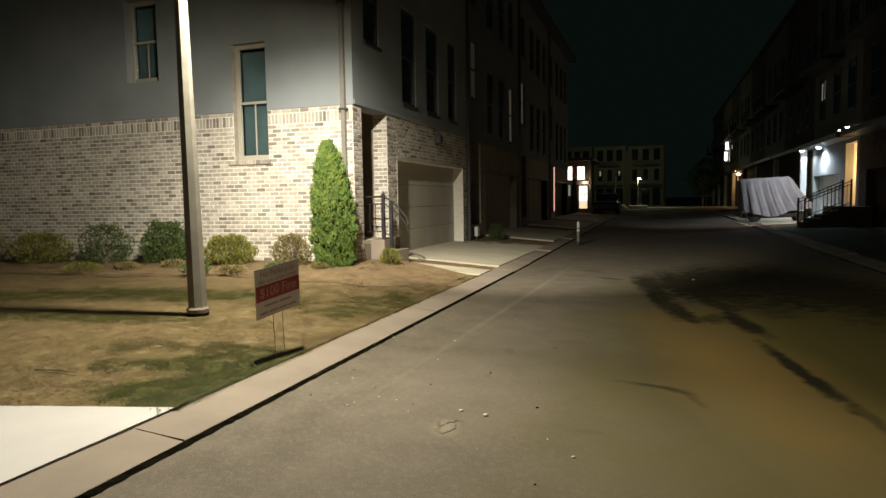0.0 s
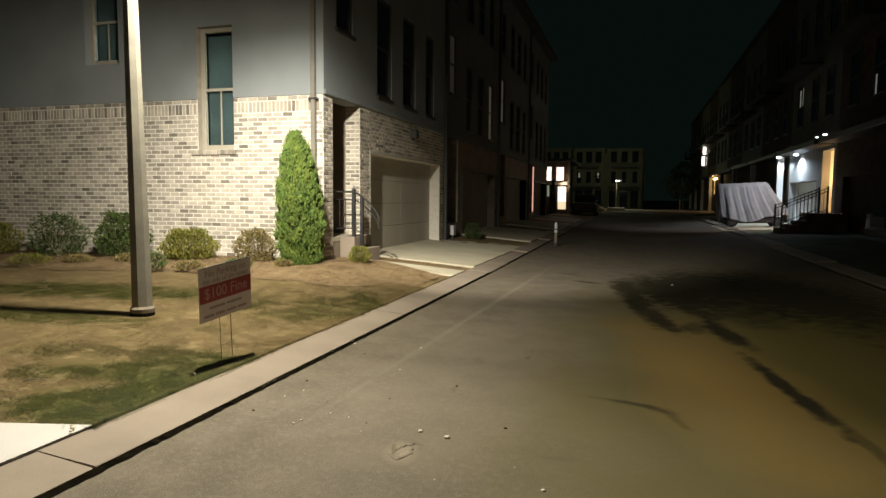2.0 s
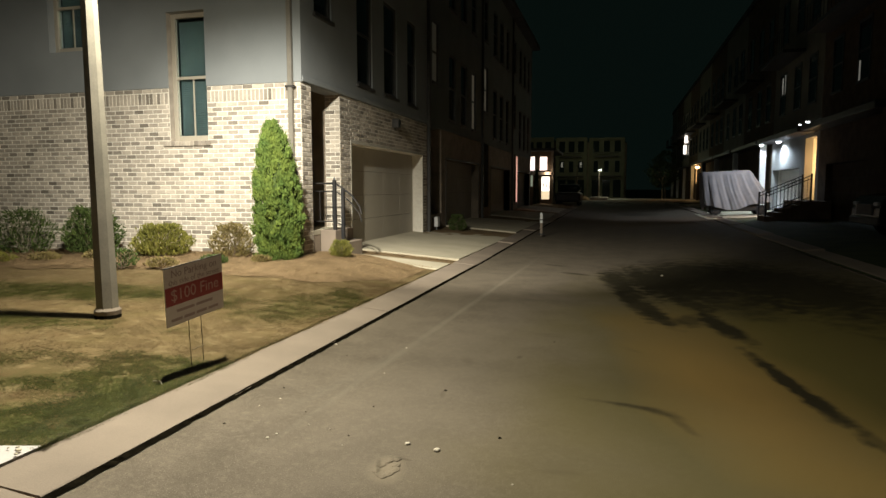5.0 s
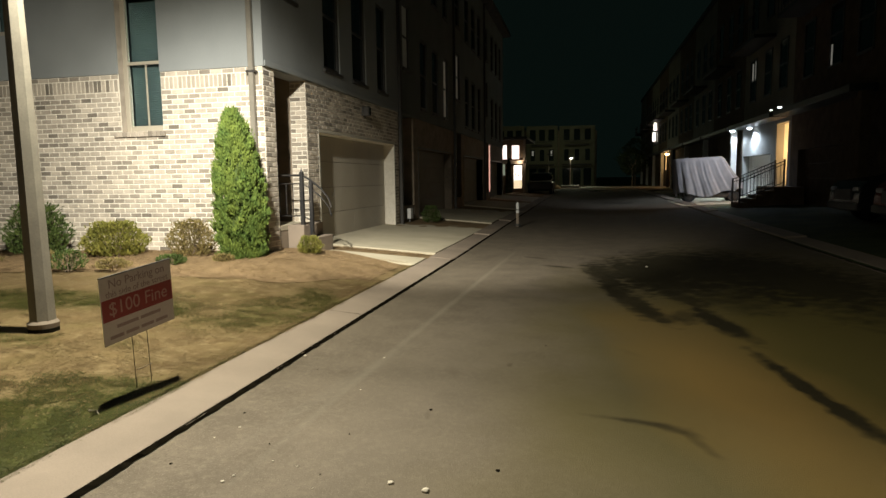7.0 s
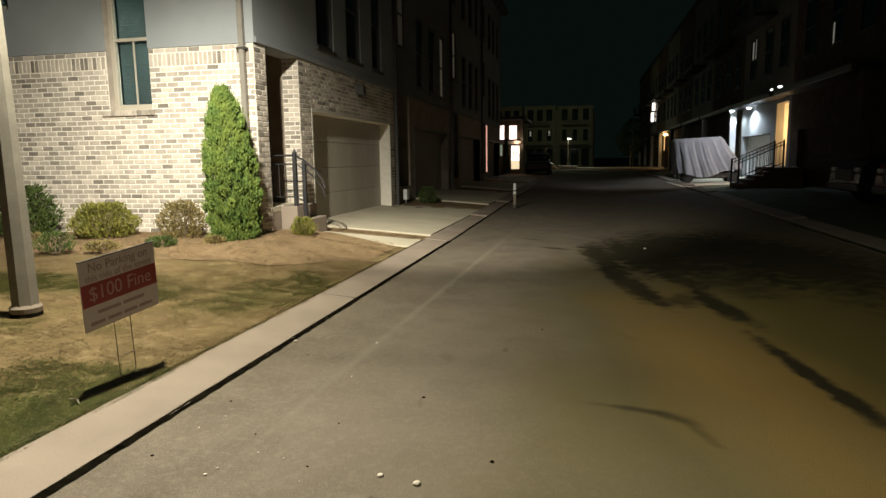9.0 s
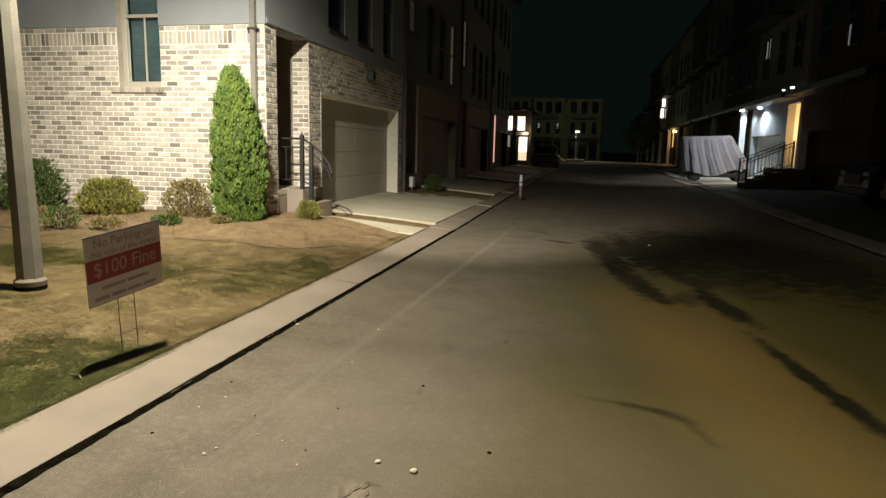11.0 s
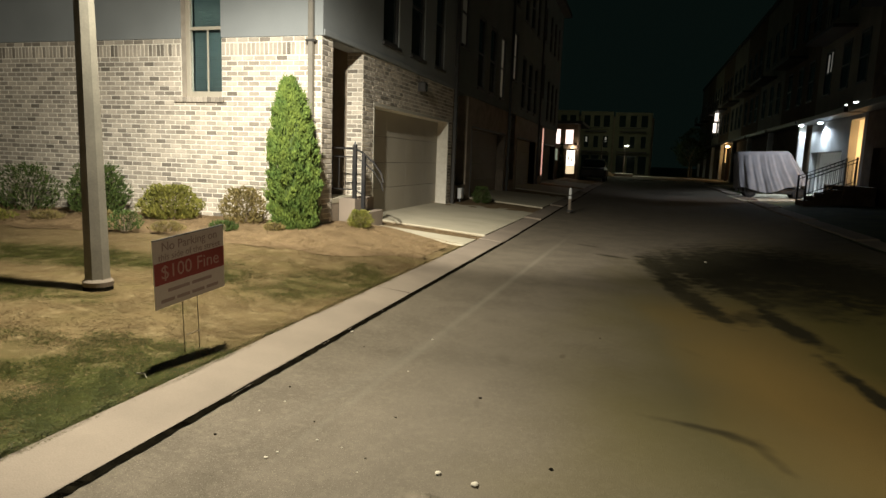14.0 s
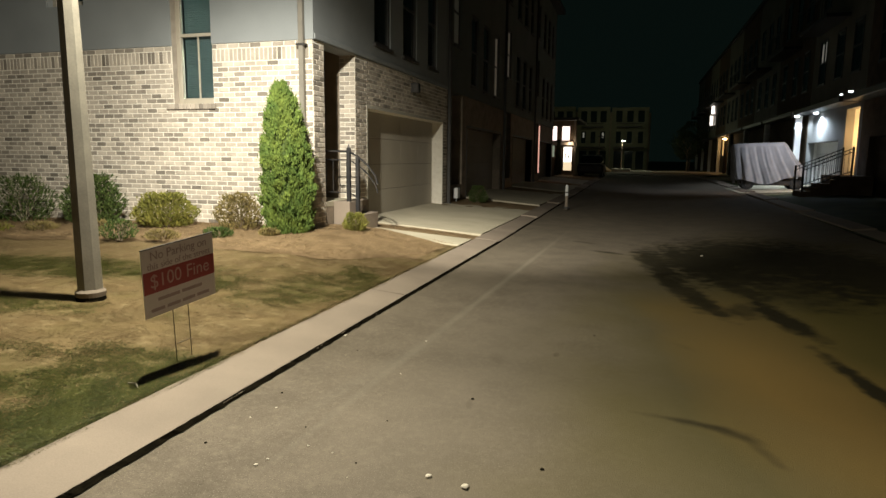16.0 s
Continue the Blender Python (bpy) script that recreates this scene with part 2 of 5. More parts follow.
def asphalt():
    m = mat("worn_asphalt", (0.150, 0.121, 0.090), (0.114, 0.092, 0.068), 2.6, 0.92, 0.9, 150, dist=0.008)
    nt, p = nodes_of(m)
    base = p.inputs["Base Color"].links[0].from_socket
    pos = nt.nodes.new("ShaderNodeNewGeometry").outputs["Position"]
    sp = nt.nodes.new("ShaderNodeTexVoronoi")
    sp.inputs["Scale"].default_value = 95
    nt.links.new(pos, sp.inputs["Vector"])
    sr = nt.nodes.new("ShaderNodeMapRange")
    sr.inputs["From Min"].default_value, sr.inputs["From Max"].default_value = 0.30, 0.05
    nt.links.new(sp.outputs["Distance"], sr.inputs["Value"])
    c = lay(nt, base, sr.outputs[0], (0.30, 0.255, 0.19), 0.75)
    sd = nt.nodes.new("ShaderNodeTexVoronoi")
    sd.inputs["Scale"].default_value = 62
    nt.links.new(pos, sd.inputs["Vector"])
    sq = nt.nodes.new("ShaderNodeMapRange")
    sq.inputs["From Min"].default_value, sq.inputs["From Max"].default_value = 0.32, 0.05
    nt.links.new(sd.outputs["Distance"], sq.inputs["Value"])
    c = lay(nt, c, sq.outputs[0], (0.055, 0.045, 0.03), 0.6)
    mm = nt.nodes.new("ShaderNodeTexNoise")
    mm.inputs["Scale"].default_value, mm.inputs["Detail"].default_value = 23, 9
    nt.links.new(pos, mm.inputs["Vector"])
    mq = nt.nodes.new("ShaderNodeMapRange")
    mq.inputs["From Min"].default_value, mq.inputs["From Max"].default_value = 0.5, 0.75
    nt.links.new(mm.outputs["Fac"], mq.inputs["Value"])
    c = lay(nt, c, mq.outputs[0], (0.195, 0.160, 0.116), 0.55)
    # The first two put the road's yellowish light tint into the colour; rest dust.
    dust_and_tint = ((0.3, 6.6, 1.1, 4.5, 0, (0.138, 0.112, 0.060), 0.6), (2.00, 7.80, 2.0, 6.0, 0, (0.104, 0.083, 0.019), 0.92), (0.78, 6.96, 0.5, 2.0, 12, (0.235, 0.148, 0.046), 0.85), (0.58, 9.02, 0.6, 1.2, 10, (0.17, 0.115, 0.04), 0.65),
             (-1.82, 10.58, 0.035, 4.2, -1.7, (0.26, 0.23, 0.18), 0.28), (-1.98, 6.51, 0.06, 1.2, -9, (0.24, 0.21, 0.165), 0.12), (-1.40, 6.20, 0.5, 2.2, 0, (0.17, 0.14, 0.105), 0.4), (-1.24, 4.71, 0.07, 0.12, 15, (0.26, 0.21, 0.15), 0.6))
    for x, y, rx, ry, turn, colour, amount in dust_and_tint:
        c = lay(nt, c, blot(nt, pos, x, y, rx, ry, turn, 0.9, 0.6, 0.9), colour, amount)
    # Damp stains; the broad blots past y 10 paint in shadow and low light.
    damp_and_gloom = ((-0.02, 12.3, 0.22, 1.5, 8, 0.9), (0.22, 10.5, 0.17, 1.1, 13, 0.85), (0.44, 9.6, 0.16, 0.55, 16, 0.8), (0.76, 9.45, 0.15, 0.30, 0, 0.6), (0.55, 12.8, 0.60, 1.6, 8, 0.95), (0.9, 11.6, 0.5, 0.8, 8, 0.8), (0.86, 10.7, 0.15, 1.0, 12, 0.75),
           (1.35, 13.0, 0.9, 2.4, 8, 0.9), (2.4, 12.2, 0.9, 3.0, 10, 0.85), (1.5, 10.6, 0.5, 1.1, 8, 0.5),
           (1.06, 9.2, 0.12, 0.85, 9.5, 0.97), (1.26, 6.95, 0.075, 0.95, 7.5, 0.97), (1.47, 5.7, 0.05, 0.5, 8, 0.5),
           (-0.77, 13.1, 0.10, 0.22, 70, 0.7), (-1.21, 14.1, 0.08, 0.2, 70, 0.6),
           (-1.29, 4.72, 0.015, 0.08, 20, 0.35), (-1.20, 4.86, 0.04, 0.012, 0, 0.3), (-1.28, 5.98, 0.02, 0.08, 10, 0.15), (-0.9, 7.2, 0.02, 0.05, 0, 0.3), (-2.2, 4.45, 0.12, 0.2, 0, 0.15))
    for x, y, rx, ry, turn, amount in damp_and_gloom:
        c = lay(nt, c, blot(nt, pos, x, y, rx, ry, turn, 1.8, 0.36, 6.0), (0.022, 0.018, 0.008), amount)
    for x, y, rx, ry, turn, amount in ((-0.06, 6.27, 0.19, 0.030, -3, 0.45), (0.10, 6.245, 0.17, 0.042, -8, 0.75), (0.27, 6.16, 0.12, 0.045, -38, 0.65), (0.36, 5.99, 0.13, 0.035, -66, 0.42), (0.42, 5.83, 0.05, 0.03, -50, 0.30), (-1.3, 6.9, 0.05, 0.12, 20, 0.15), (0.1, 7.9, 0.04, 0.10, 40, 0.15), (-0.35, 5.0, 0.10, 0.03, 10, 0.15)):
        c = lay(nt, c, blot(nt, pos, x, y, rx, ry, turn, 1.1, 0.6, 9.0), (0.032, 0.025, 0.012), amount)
    nt.links.new(c, p.inputs["Base Color"])
    return m


def mottle(nt, pos, c):
    """Uneven olive, brown and bleached patches of dormant turf."""
    for scale, lo, hi, colour, amount in ((1.7, 0.50, 0.64, (0.135, 0.103, 0.040), 0.45), (5.0, 0.52, 0.68, (0.15, 0.098, 0.045), 0.55), (8.5, 0.55, 0.72, (0.31, 0.235, 0.125), 0.45)):
        nz = nt.nodes.new("ShaderNodeTexNoise")
        nz.inputs["Scale"].default_value, nz.inputs["Detail"].default_value = scale, 6
        nt.links.new(pos, nz.inputs["Vector"])
        mr = nt.nodes.new("ShaderNodeMapRange")
        mr.inputs["From Min"].default_value, mr.inputs["From Max"].default_value = lo, hi
        nt.links.new(nz.outputs["Fac"], mr.inputs["Value"])
        c = lay(nt, c, mr.outputs[0], colour, amount)
    return c


def lawn():
    m = mat("dormant_lawn_soil", (0.188, 0.133, 0.064), (0.130, 0.091, 0.043), 2.2, 0.95, 0.3, 90, dist=0.008)
    nt, p = nodes_of(m)
    c = p.inputs["Base Color"].links[0].from_socket
    pos = nt.nodes.new("ShaderNodeNewGeometry").outputs["Position"]
    for x, y, rx, ry, turn, amount in GREEN:
        c = lay(nt, c, blot(nt, pos, x, y, rx, ry, turn, 0.9, 0.4, 2.2), (0.058, 0.059, 0.014), amount)
    c = mottle(nt, pos, c)
    nt.links.new(c, p.inputs["Base Color"])
    return m


# green patches of the lawn: x, y, half sizes, turn, amount
GREEN = ((-3.25, 4.75, 0.32, 0.75, 0, 0.9), (-3.7, 5.15, 0.6, 0.22, 20, 0.75), (-3.55, 4.62, 0.42, 0.30, 20, 0.8), (-3.30, 5.46, 0.45, 0.5, 10, 0.6), (-6.66, 7.73, 2.2, 0.45, 4, 0.75), (-6.21, 6.21, 1.6, 0.3, 3, 0.55), (-3.61, 7.83, 0.35, 0.5, 0, 0.35),
         (-9.73, 7.13, 2.0, 0.5, 0, 0.5), (-4.35, 5.35, 0.35, 0.22, 8, 0.3), (-3.42, 8.52, 0.3, 0.9, 0, 0.4))
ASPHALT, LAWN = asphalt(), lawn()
GRASS_GREEN = leaf("green_grass_blade", (0.070, 0.073, 0.016), (0.043, 0.047, 0.011), 0.4)
GRASS_DRY = leaf("dry_grass_blade", (0.215, 0.147, 0.072), (0.152, 0.101, 0.048), 0.4)
GRASS_EDGE = leaf("edge_grass_blade", (0.10, 0.085, 0.028), (0.05, 0.055, 0.014), 0.5)
gnt, gp = nodes_of(GRASS_DRY)
gnt.links.new(mottle(gnt, gnt.nodes.new("ShaderNodeNewGeometry").outputs["Position"], gp.inputs["Base Color"].links[0].from_socket), gp.inputs["Base Color"])


# ---- building blocks ----
def box(bm, x0, x1, y0, y1, z0, z1, bevel=0.0):
    g = bmesh.ops.create_cube(bm, size=1, matrix=Matrix.Translation(((x0 + x1) / 2, (y0 + y1) / 2, (z0 + z1) / 2)) @ Matrix.Diagonal((x1 - x0, y1 - y0, z1 - z0, 1)))
    if bevel:
        es = list({e for v in g["verts"] for e in v.link_edges})
        bmesh.ops.bevel(bm, geom=es, offset=bevel, segments=1, affect="EDGES")
    return bm


def tube(bm, a, b, r0, r1=None, seg=10):
    a, b = Vector(a), Vector(b)
    d = b - a
    m = Matrix.Translation((a + b) / 2) @ d.to_track_quat("Z", "Y").to_matrix().to_4x4()
    bmesh.ops.create_cone(bm, cap_ends=True, segments=seg, radius1=r0, radius2=r0 if r1 is None else r1, depth=d.length, matrix=m)
    return bm


def base_of(ob):
    while ob.parent:
        ob = ob.parent
    return ob.location


def part(name, bm, material, parent=None, label="", smooth=False):
    """Links a bmesh, in world metres, as one mesh object, under its parent if there is one."""
    me = bpy.data.meshes.new(name)
    if parent:
        bmesh.ops.translate(bm, verts=bm.verts, vec=-base_of(parent))
    if "wall" in name or "siding" in name:
        bmesh.ops.remove_doubles(bm, verts=bm.verts, dist=0.0005)
    bm.to_mesh(me)
    bm.free()
    if smooth:
        me.polygons.foreach_set("use_smooth", [True] * len(me.polygons))
    for m in material if isinstance(material, (list, tuple)) else [material]:
        me.materials.append(m)
    ob = new(name, me)
    ob.parent = parent
    return tagged(ob, label)


def thing(name, x, y, z, label, category, group="", kind=""):
    e = new(name)
    e.location = (x, y, z)
    e.empty_display_size = 0.1
    return tagged(e, label, category, group, kind)


def B(*a, **k):
    return box(bmesh.new(), *a, **k)


def T(*a, **k):
    return tube(bmesh.new(), *a, **k)


def pierced(u0, u1, z0, z1, holes, make):
    """Rectangles that fill a wall round its holes (u0, u1, z0, z1); make(u0, u1, z0, z1) builds each."""
    us = sorted(u for u in {u0, u1, *[h[0] for h in holes], *[h[1] for h in holes]} if u0 <= u <= u1)
    zs = sorted(z for z in {z0, z1, *[h[2] for h in holes], *[h[3] for h in holes]} if z0 <= z <= z1)
    for a, b in zip(us, us[1:]):
        for c, d in zip(zs, zs[1:]):
            if not any(h[0] < (a + b) / 2 < h[1] and h[2] < (c + d) / 2 < h[3] for h in holes):
                make(a, b, c, d)


def mesh_of(name, verts, faces, material, parent=None, label=""):
    me = bpy.data.meshes.new(name)
    me.from_pydata([tuple(v) for v in verts], [], faces)
    for m in material if isinstance(material, (list, tuple)) else [material]:
        me.materials.append(m)
    ob = new(name, me)
    ob.parent = parent
    return tagged(ob, label)


# ---- ground ----
KX = -2.6


def smooth01(v):
    v = min(1.0, max(0.0, v))
    return v * v * (3 - 2 * v)


def lawn_z(x, y):
    z = 0.035 + 0.15 * smooth01((-3.0 - x) / 1.9) * (0.25 + 0.75 * smooth01((y - 4.0) / 2.2)) + 0.075 * smooth01((y - 7.0) / 4.0) * smooth01((-3.0 - x) / 1.6)
    return z - 0.012 * max(0.0, -x - 7.0)


def alley_rise(y):
    return 0.007 * max(0.0, min(y, 58.0) - 14.0)


def road_z(x, y):
    return -0.02 - 0.042 * (min(x, 0.3) - KX) + (0.05 * (x - 0.3) if x > 0.3 else 0) + alley_rise(y)


def sheet(name, xs, ys, height, material, label, category, kind="structure", skip=None):
    vs = [(x, y, height(x, y)) for y in ys for x in xs]
    n = len(xs)
    fs = [(j * n + i, j * n + i + 1, (j + 1) * n + i + 1, (j + 1) * n + i) for j in range(len(ys) - 1) for i in range(n - 1)
          if not skip or not skip((xs[i] + xs[i + 1]) / 2, (ys[j] + ys[j + 1]) / 2)]
    ob = mesh_of(name, vs, fs, material)
    ob.data.polygons.foreach_set("use_smooth", [True] * len(fs))
    return tagged(ob, label, category, "", kind)


FAR_SOIL = mat("night_ground", (0.10, 0.085, 0.05), (0.06, 0.055, 0.03), 0.8, 0.95, 0.4, 20)
sheet("ground", [-1500, -300, -60, -17, -6, 4, 20, 80, 300, 1500], [-1500, -300, -60, -20, 0, 20, 60, 130, 300, 1500], lambda x, y: -0.45, FAR_SOIL, "dark bare ground reaching the horizon at night", "ground")
RX = 3.75
sheet("road", list(np.linspace(KX - 0.01, RX, 26)), list(np.linspace(-30, 58, 120)), road_z, ASPHALT, "worn brown-grey asphalt alley with damp stains and painted gloom", "road")
sheet("far_road", list(np.linspace(-30, 40, 12)), list(np.linspace(58, 84, 8)), lambda x, y: 0.26, ASPHALT, "dark asphalt cross street at the end of the alley", "road")

# kerb of cast slabs with tooled joints
kerb = tagged(mesh_of("kerb", *(lambda v: ([(x, y, z) for x, y, z in v], [(0, 1, 2, 3)]))([(-3.02, -31, -0.12), (KX, -31, -0.12), (KX, 59, -0.12), (-3.02, 59, -0.12)]), CRACK), "tan concrete kerb of cast slabs with open joints along the lawn", "kerb", "", "structure")
kerb_slab, SLAB = None, 4.6
for i in range(-8, 12):
    y0 = 3.84 + SLAB * i
    if kerb_slab is None:
        bm = bmesh.new()
        prof = [(-3.02, -0.10), (-3.02, 0.036), (-2.995, 0.044), (-2.80, 0.026), (-2.62, 0.009), (KX, 0.0), (KX + 0.004, -0.012), (KX + 0.004, -0.10)]
        n = 12
        rows = [[bm.verts.new((x + 0.004 * math.sin(j * 2.1 + k), 0.008 + (SLAB - 0.016) * j / n, z + 0.002 * math.sin(j * 1.3 + 2 * k))) for k, (x, z) in enumerate(prof)] for j in range(n + 1)]
        for a, b in zip(rows, rows[1:]):
            for k in range(len(prof)):
                bm.faces.new((a[k], a[(k + 1) % len(prof)], b[(k + 1) % len(prof)], b[k]))
        bm.faces.new(rows[0])
        bm.faces.new(rows[-1][::-1])
        bmesh.ops.recalc_face_normals(bm, faces=bm.faces)
        kerb_slab = part("kerb_slab", bm, CONCRETE, kerb)
        kerb_mesh = kerb_slab.data
    else:
        kerb_slab = new("kerb_slab", kerb_mesh)
        kerb_slab.parent = kerb
    kerb_slab.location = (0, y0, alley_rise(y0 + SLAB / 2))

# ragged dirt line where the asphalt meets the kerb
rnd = random.Random(5)
vs, fs = [], []
for i in range(900):
    y = -6 + i * 0.05
    w = 0.010 + 0.014 * rnd.random() + 0.008 * noise.noise((y * 0.9, 0, 0))
    vs += [(KX - 0.003 - 0.005 * rnd.random(), y, 0.010 + alley_rise(y)), (KX + w, y, road_z(KX + w, y) + 0.005)]
    if i:
        k = 2 * i
        fs.append((k - 2, k - 1, k + 1, k))
tagged(mesh_of("joint_dirt", vs, fs, CRACK), "dark dirt and weeds in the gap beside the kerb", "dirt", "", "structure")

# lawn, straw bed, walks and drives
def paving_edge(x):
    return 4.25 + (x + 3.01) * 0.285


lawn_vs, lawn_fs, across = [], [], list(np.arange(-22, -3.01, 0.2)) + [-3.0]
for x in across:
    for j in range(91):
        y = paving_edge(x) + (12.0 - paving_edge(x)) * j / 90
        lawn_vs.append((x, y, lawn_z(x, y) + 0.012 * noise.noise((x * 2, y * 2, 0)) * min(1, j / 4)))
for i in range(len(across) - 1):
    for j in range(90):
        k = i * 91 + j
        lawn_fs.append((k, k + 91, k + 92, k + 1))
tagged(mesh_of("lawn", lawn_vs, lawn_fs, LAWN), "dormant tan lawn with green patches beside the kerb", "lawn", "", "structure").data.polygons.foreach_set("use_smooth", [True] * len(lawn_fs))


def bed_front(x):
    return 9.35 + 0.25 * noise.noise((x * 0.5, 3, 0)) + 0.12 * noise.noise((x * 1.9, 7, 0)) + (0.9 * smooth01((x + 4.2) / 0.9))


bed_vs, bed_fs = [], []
cols = list(np.arange(-20, -3.05, 0.16))
rows_n = 16
for x in cols:
    f = bed_front(x)
    for j in range(rows_n + 1):
        y = f + (11.95 - f) * j / rows_n
        bed_vs.append((x, y, lawn_z(x, y) + 0.006 + (0.045 * smooth01(j / 4) + 0.03 * noise.noise((x * 3, y * 3, 1)) * smooth01(j / 3)) * smooth01((-3.05 - x) / 0.8)))
for i in range(len(cols) - 1):
    for j in range(rows_n):
        k = i * (rows_n + 1) + j
        bed_fs.append((k, k + rows_n + 1, k + rows_n + 2, k + 1))
tagged(mesh_of("straw_bed", bed_vs, bed_fs, MULCH), "brown pine straw bed along the brick wall", "mulch bed", "", "structure").data.polygons.foreach_set("use_smooth", [True] * len(bed_fs))

sheet("front_bed", list(np.arange(-5.3, -3.0, 0.15)), list(np.arange(11.9, 58, 0.25)), lambda x, y: alley_rise(y) + 0.018 + 0.084 * min(2.2, max(0.0, -3.0 - x)) + 0.012 * noise.noise((x * 3, y * 3, 4)), MULCH, "brown straw strip before the row of houses", "mulch bed")


def slab(name, label, x0, x1, ya, yb, yc, yd, z0, z1, material, n=6):
    """Concrete paving that runs from x0 (ends ya..yb, level z0) to x1 (yc..yd, level z1)."""
    bm = bmesh.new()
    rows = []
    for i in range(n + 1):
        f = i / n
        x, a, b, z = x0 + (x1 - x0) * f, ya + (yc - ya) * f, yb + (yd - yb) * f, z0 + (z1 - z0) * f
        rows.append([bm.verts.new(v) for v in ((x, a, z - 0.12), (x, a, z), (x, b, z), (x, b, z - 0.12))])
    for a, b in zip(rows, rows[1:]):
        for k in range(4):
            bm.faces.new((a[k], b[k], b[(k + 1) % 4], a[(k + 1) % 4]))
    bm.faces.new(rows[0])
    bm.faces.new(rows[-1])
    bmesh.ops.recalc_face_normals(bm, faces=bm.faces)
    return tagged(part(name, bm, material), label, "paving", "", "structure")


slab("walk", "pale concrete entry walk from the kerb to the steps", -3.03, -5.0, 12.05, 12.85, 12.0, 12.75, 0.05, 0.215, DRIVE)
UNIT = 7.25
for k in range(4):
    d = k * UNIT
    slab("driveway", "pale concrete garage driveway sloping to the kerb", -3.03, -5.52, 13.55 + d, 19.75 + d, 13.4 + d, 18.5 + d, 0.045 + alley_rise(16 + d), 0.26 + (alley_rise(16 + d) if k else 0), DRIVE)
bm = bmesh.new()
for x0, x1 in ((-3.04, -5.9), (-5.92, -8.9), (-8.92, -12.0)):
    pts = [(x0, paving_edge(x0)), (x1, paving_edge(x1)), (x1, -6.0), (x0, -6.0)]
    top = [bm.verts.new((x, y, 0.045 + 0.03 * smooth01((-3.0 - x) / 2))) for x, y in pts]
    low = [bm.verts.new((x, y, -0.1)) for x, y in pts]
    bm.faces.new(top)
    for i in range(4):
        bm.faces.new((top[i], low[i], low[(i + 1) % 4], top[(i + 1) % 4]))
bmesh.ops.recalc_face_normals(bm, faces=bm.faces)
tagged(part("pavement", bm, NEW_CONCRETE), "fresh white concrete paving beside the kerb", "paving", "", "structure")
sheet("side_verge", [-22, -10.2, -3.02], [-30, -10, 0.4, 1.9], lambda x, y: -0.06, LAWN, "tan verge behind the white paving", "lawn")

# ---- the street lamp ----
px, py, pz = -4.81, 6.60, lawn_z(-4.81, 6.6)
sl = thing("street_lamp", px, py, pz, "bronze fluted street lamp with a short arm on the lawn", "street lamp")
bm = bmesh.new()
seg, rings = 16, 8
prev = None
for i in range(rings + 1):
    z = pz + 0.09 + (4.35) * i / rings
    r = 0.105 - 0.045 * i / rings
    ring = [bm.verts.new((px - 0.012 * (z - pz) + r * (1.0 if j % 2 else 0.93) * math.cos(2 * math.pi * j / seg), py + r * (1.0 if j % 2 else 0.93) * math.sin(2 * math.pi * j / seg), z)) for j in range(seg)]
    if prev:
        for j in range(seg):
            bm.faces.new((prev[j], prev[(j + 1) % seg], ring[(j + 1) % seg], ring[j]))
    prev = ring
bm.faces.new(prev)
part("pole", bm, POLE_PAINT, sl)
bm = bmesh.new()
tube(bm, (px, py, pz - 0.15), (px, py, pz + 0.035), 0.118, 0.118, 28)
part("footing", bm, CRACK, sl, "dark round footing")
bm = bmesh.new()
tube(bm, (px, py, pz + 0.035), (px, py, pz + 0.075), 0.118, 0.122, 28)
tube(bm, (px, py, pz + 0.075), (px, py, pz + 0.10), 0.122, 0.10, 28)
part("base_collar", bm, CONCRETE, sl, "pale round base collar")
part("arm", T((px - 0.05, py, 4.56), (LAMP.x + 0.1, LAMP.y, 4.60), 0.032, 0.028), POLE_PAINT, sl)
head = part("lamp_head", box(bmesh.new(), LAMP.x - 0.30, LAMP.x + 0.30, LAMP.y - 0.16, LAMP.y + 0.16, LAMP.z + 0.07, LAMP.z + 0.19, 0.03), POLE_PAINT, sl)
part("lens", B(LAMP.x - 0.22, LAMP.x + 0.22, LAMP.y - 0.12, LAMP.y + 0.12, LAMP.z + 0.045, LAMP.z + 0.068), glow("lamp_lens", (1.0, 0.93, 0.8), 18), head, "glowing lens")

# ---- the notice on two wire stakes ----
sx, sy = -3.26, 5.86
gz = lawn_z(sx, sy)
notice = thing("yard_sign", sx, sy, gz, "white and red plastic yard sign on wire stakes", "sign")
SM = pose(sx, sy, 0.637, 90, 0, 90 - 7.0) @ pose(0, 0, 0, 4, 0, 5.5)


def on_sign(bm):
    bmesh.ops.transform(bm, matrix=SM, verts=bm.verts)
    return bm


board = part("board", on_sign(box(bmesh.new(), -0.305, 0.305, -0.228, 0.228, -0.004, 0.004, 0.001)), SIGN_WHITE, notice)
part("red_band", on_sign(B(-0.303, 0.303, -0.070, 0.075, 0.0041, 0.0055)), SIGN_RED, board, "faded red band")
part("edge_strip", on_sign(B(-0.306, 0.306, 0.222, 0.229, -0.0045, 0.0048)), DARK_TRIM, board)


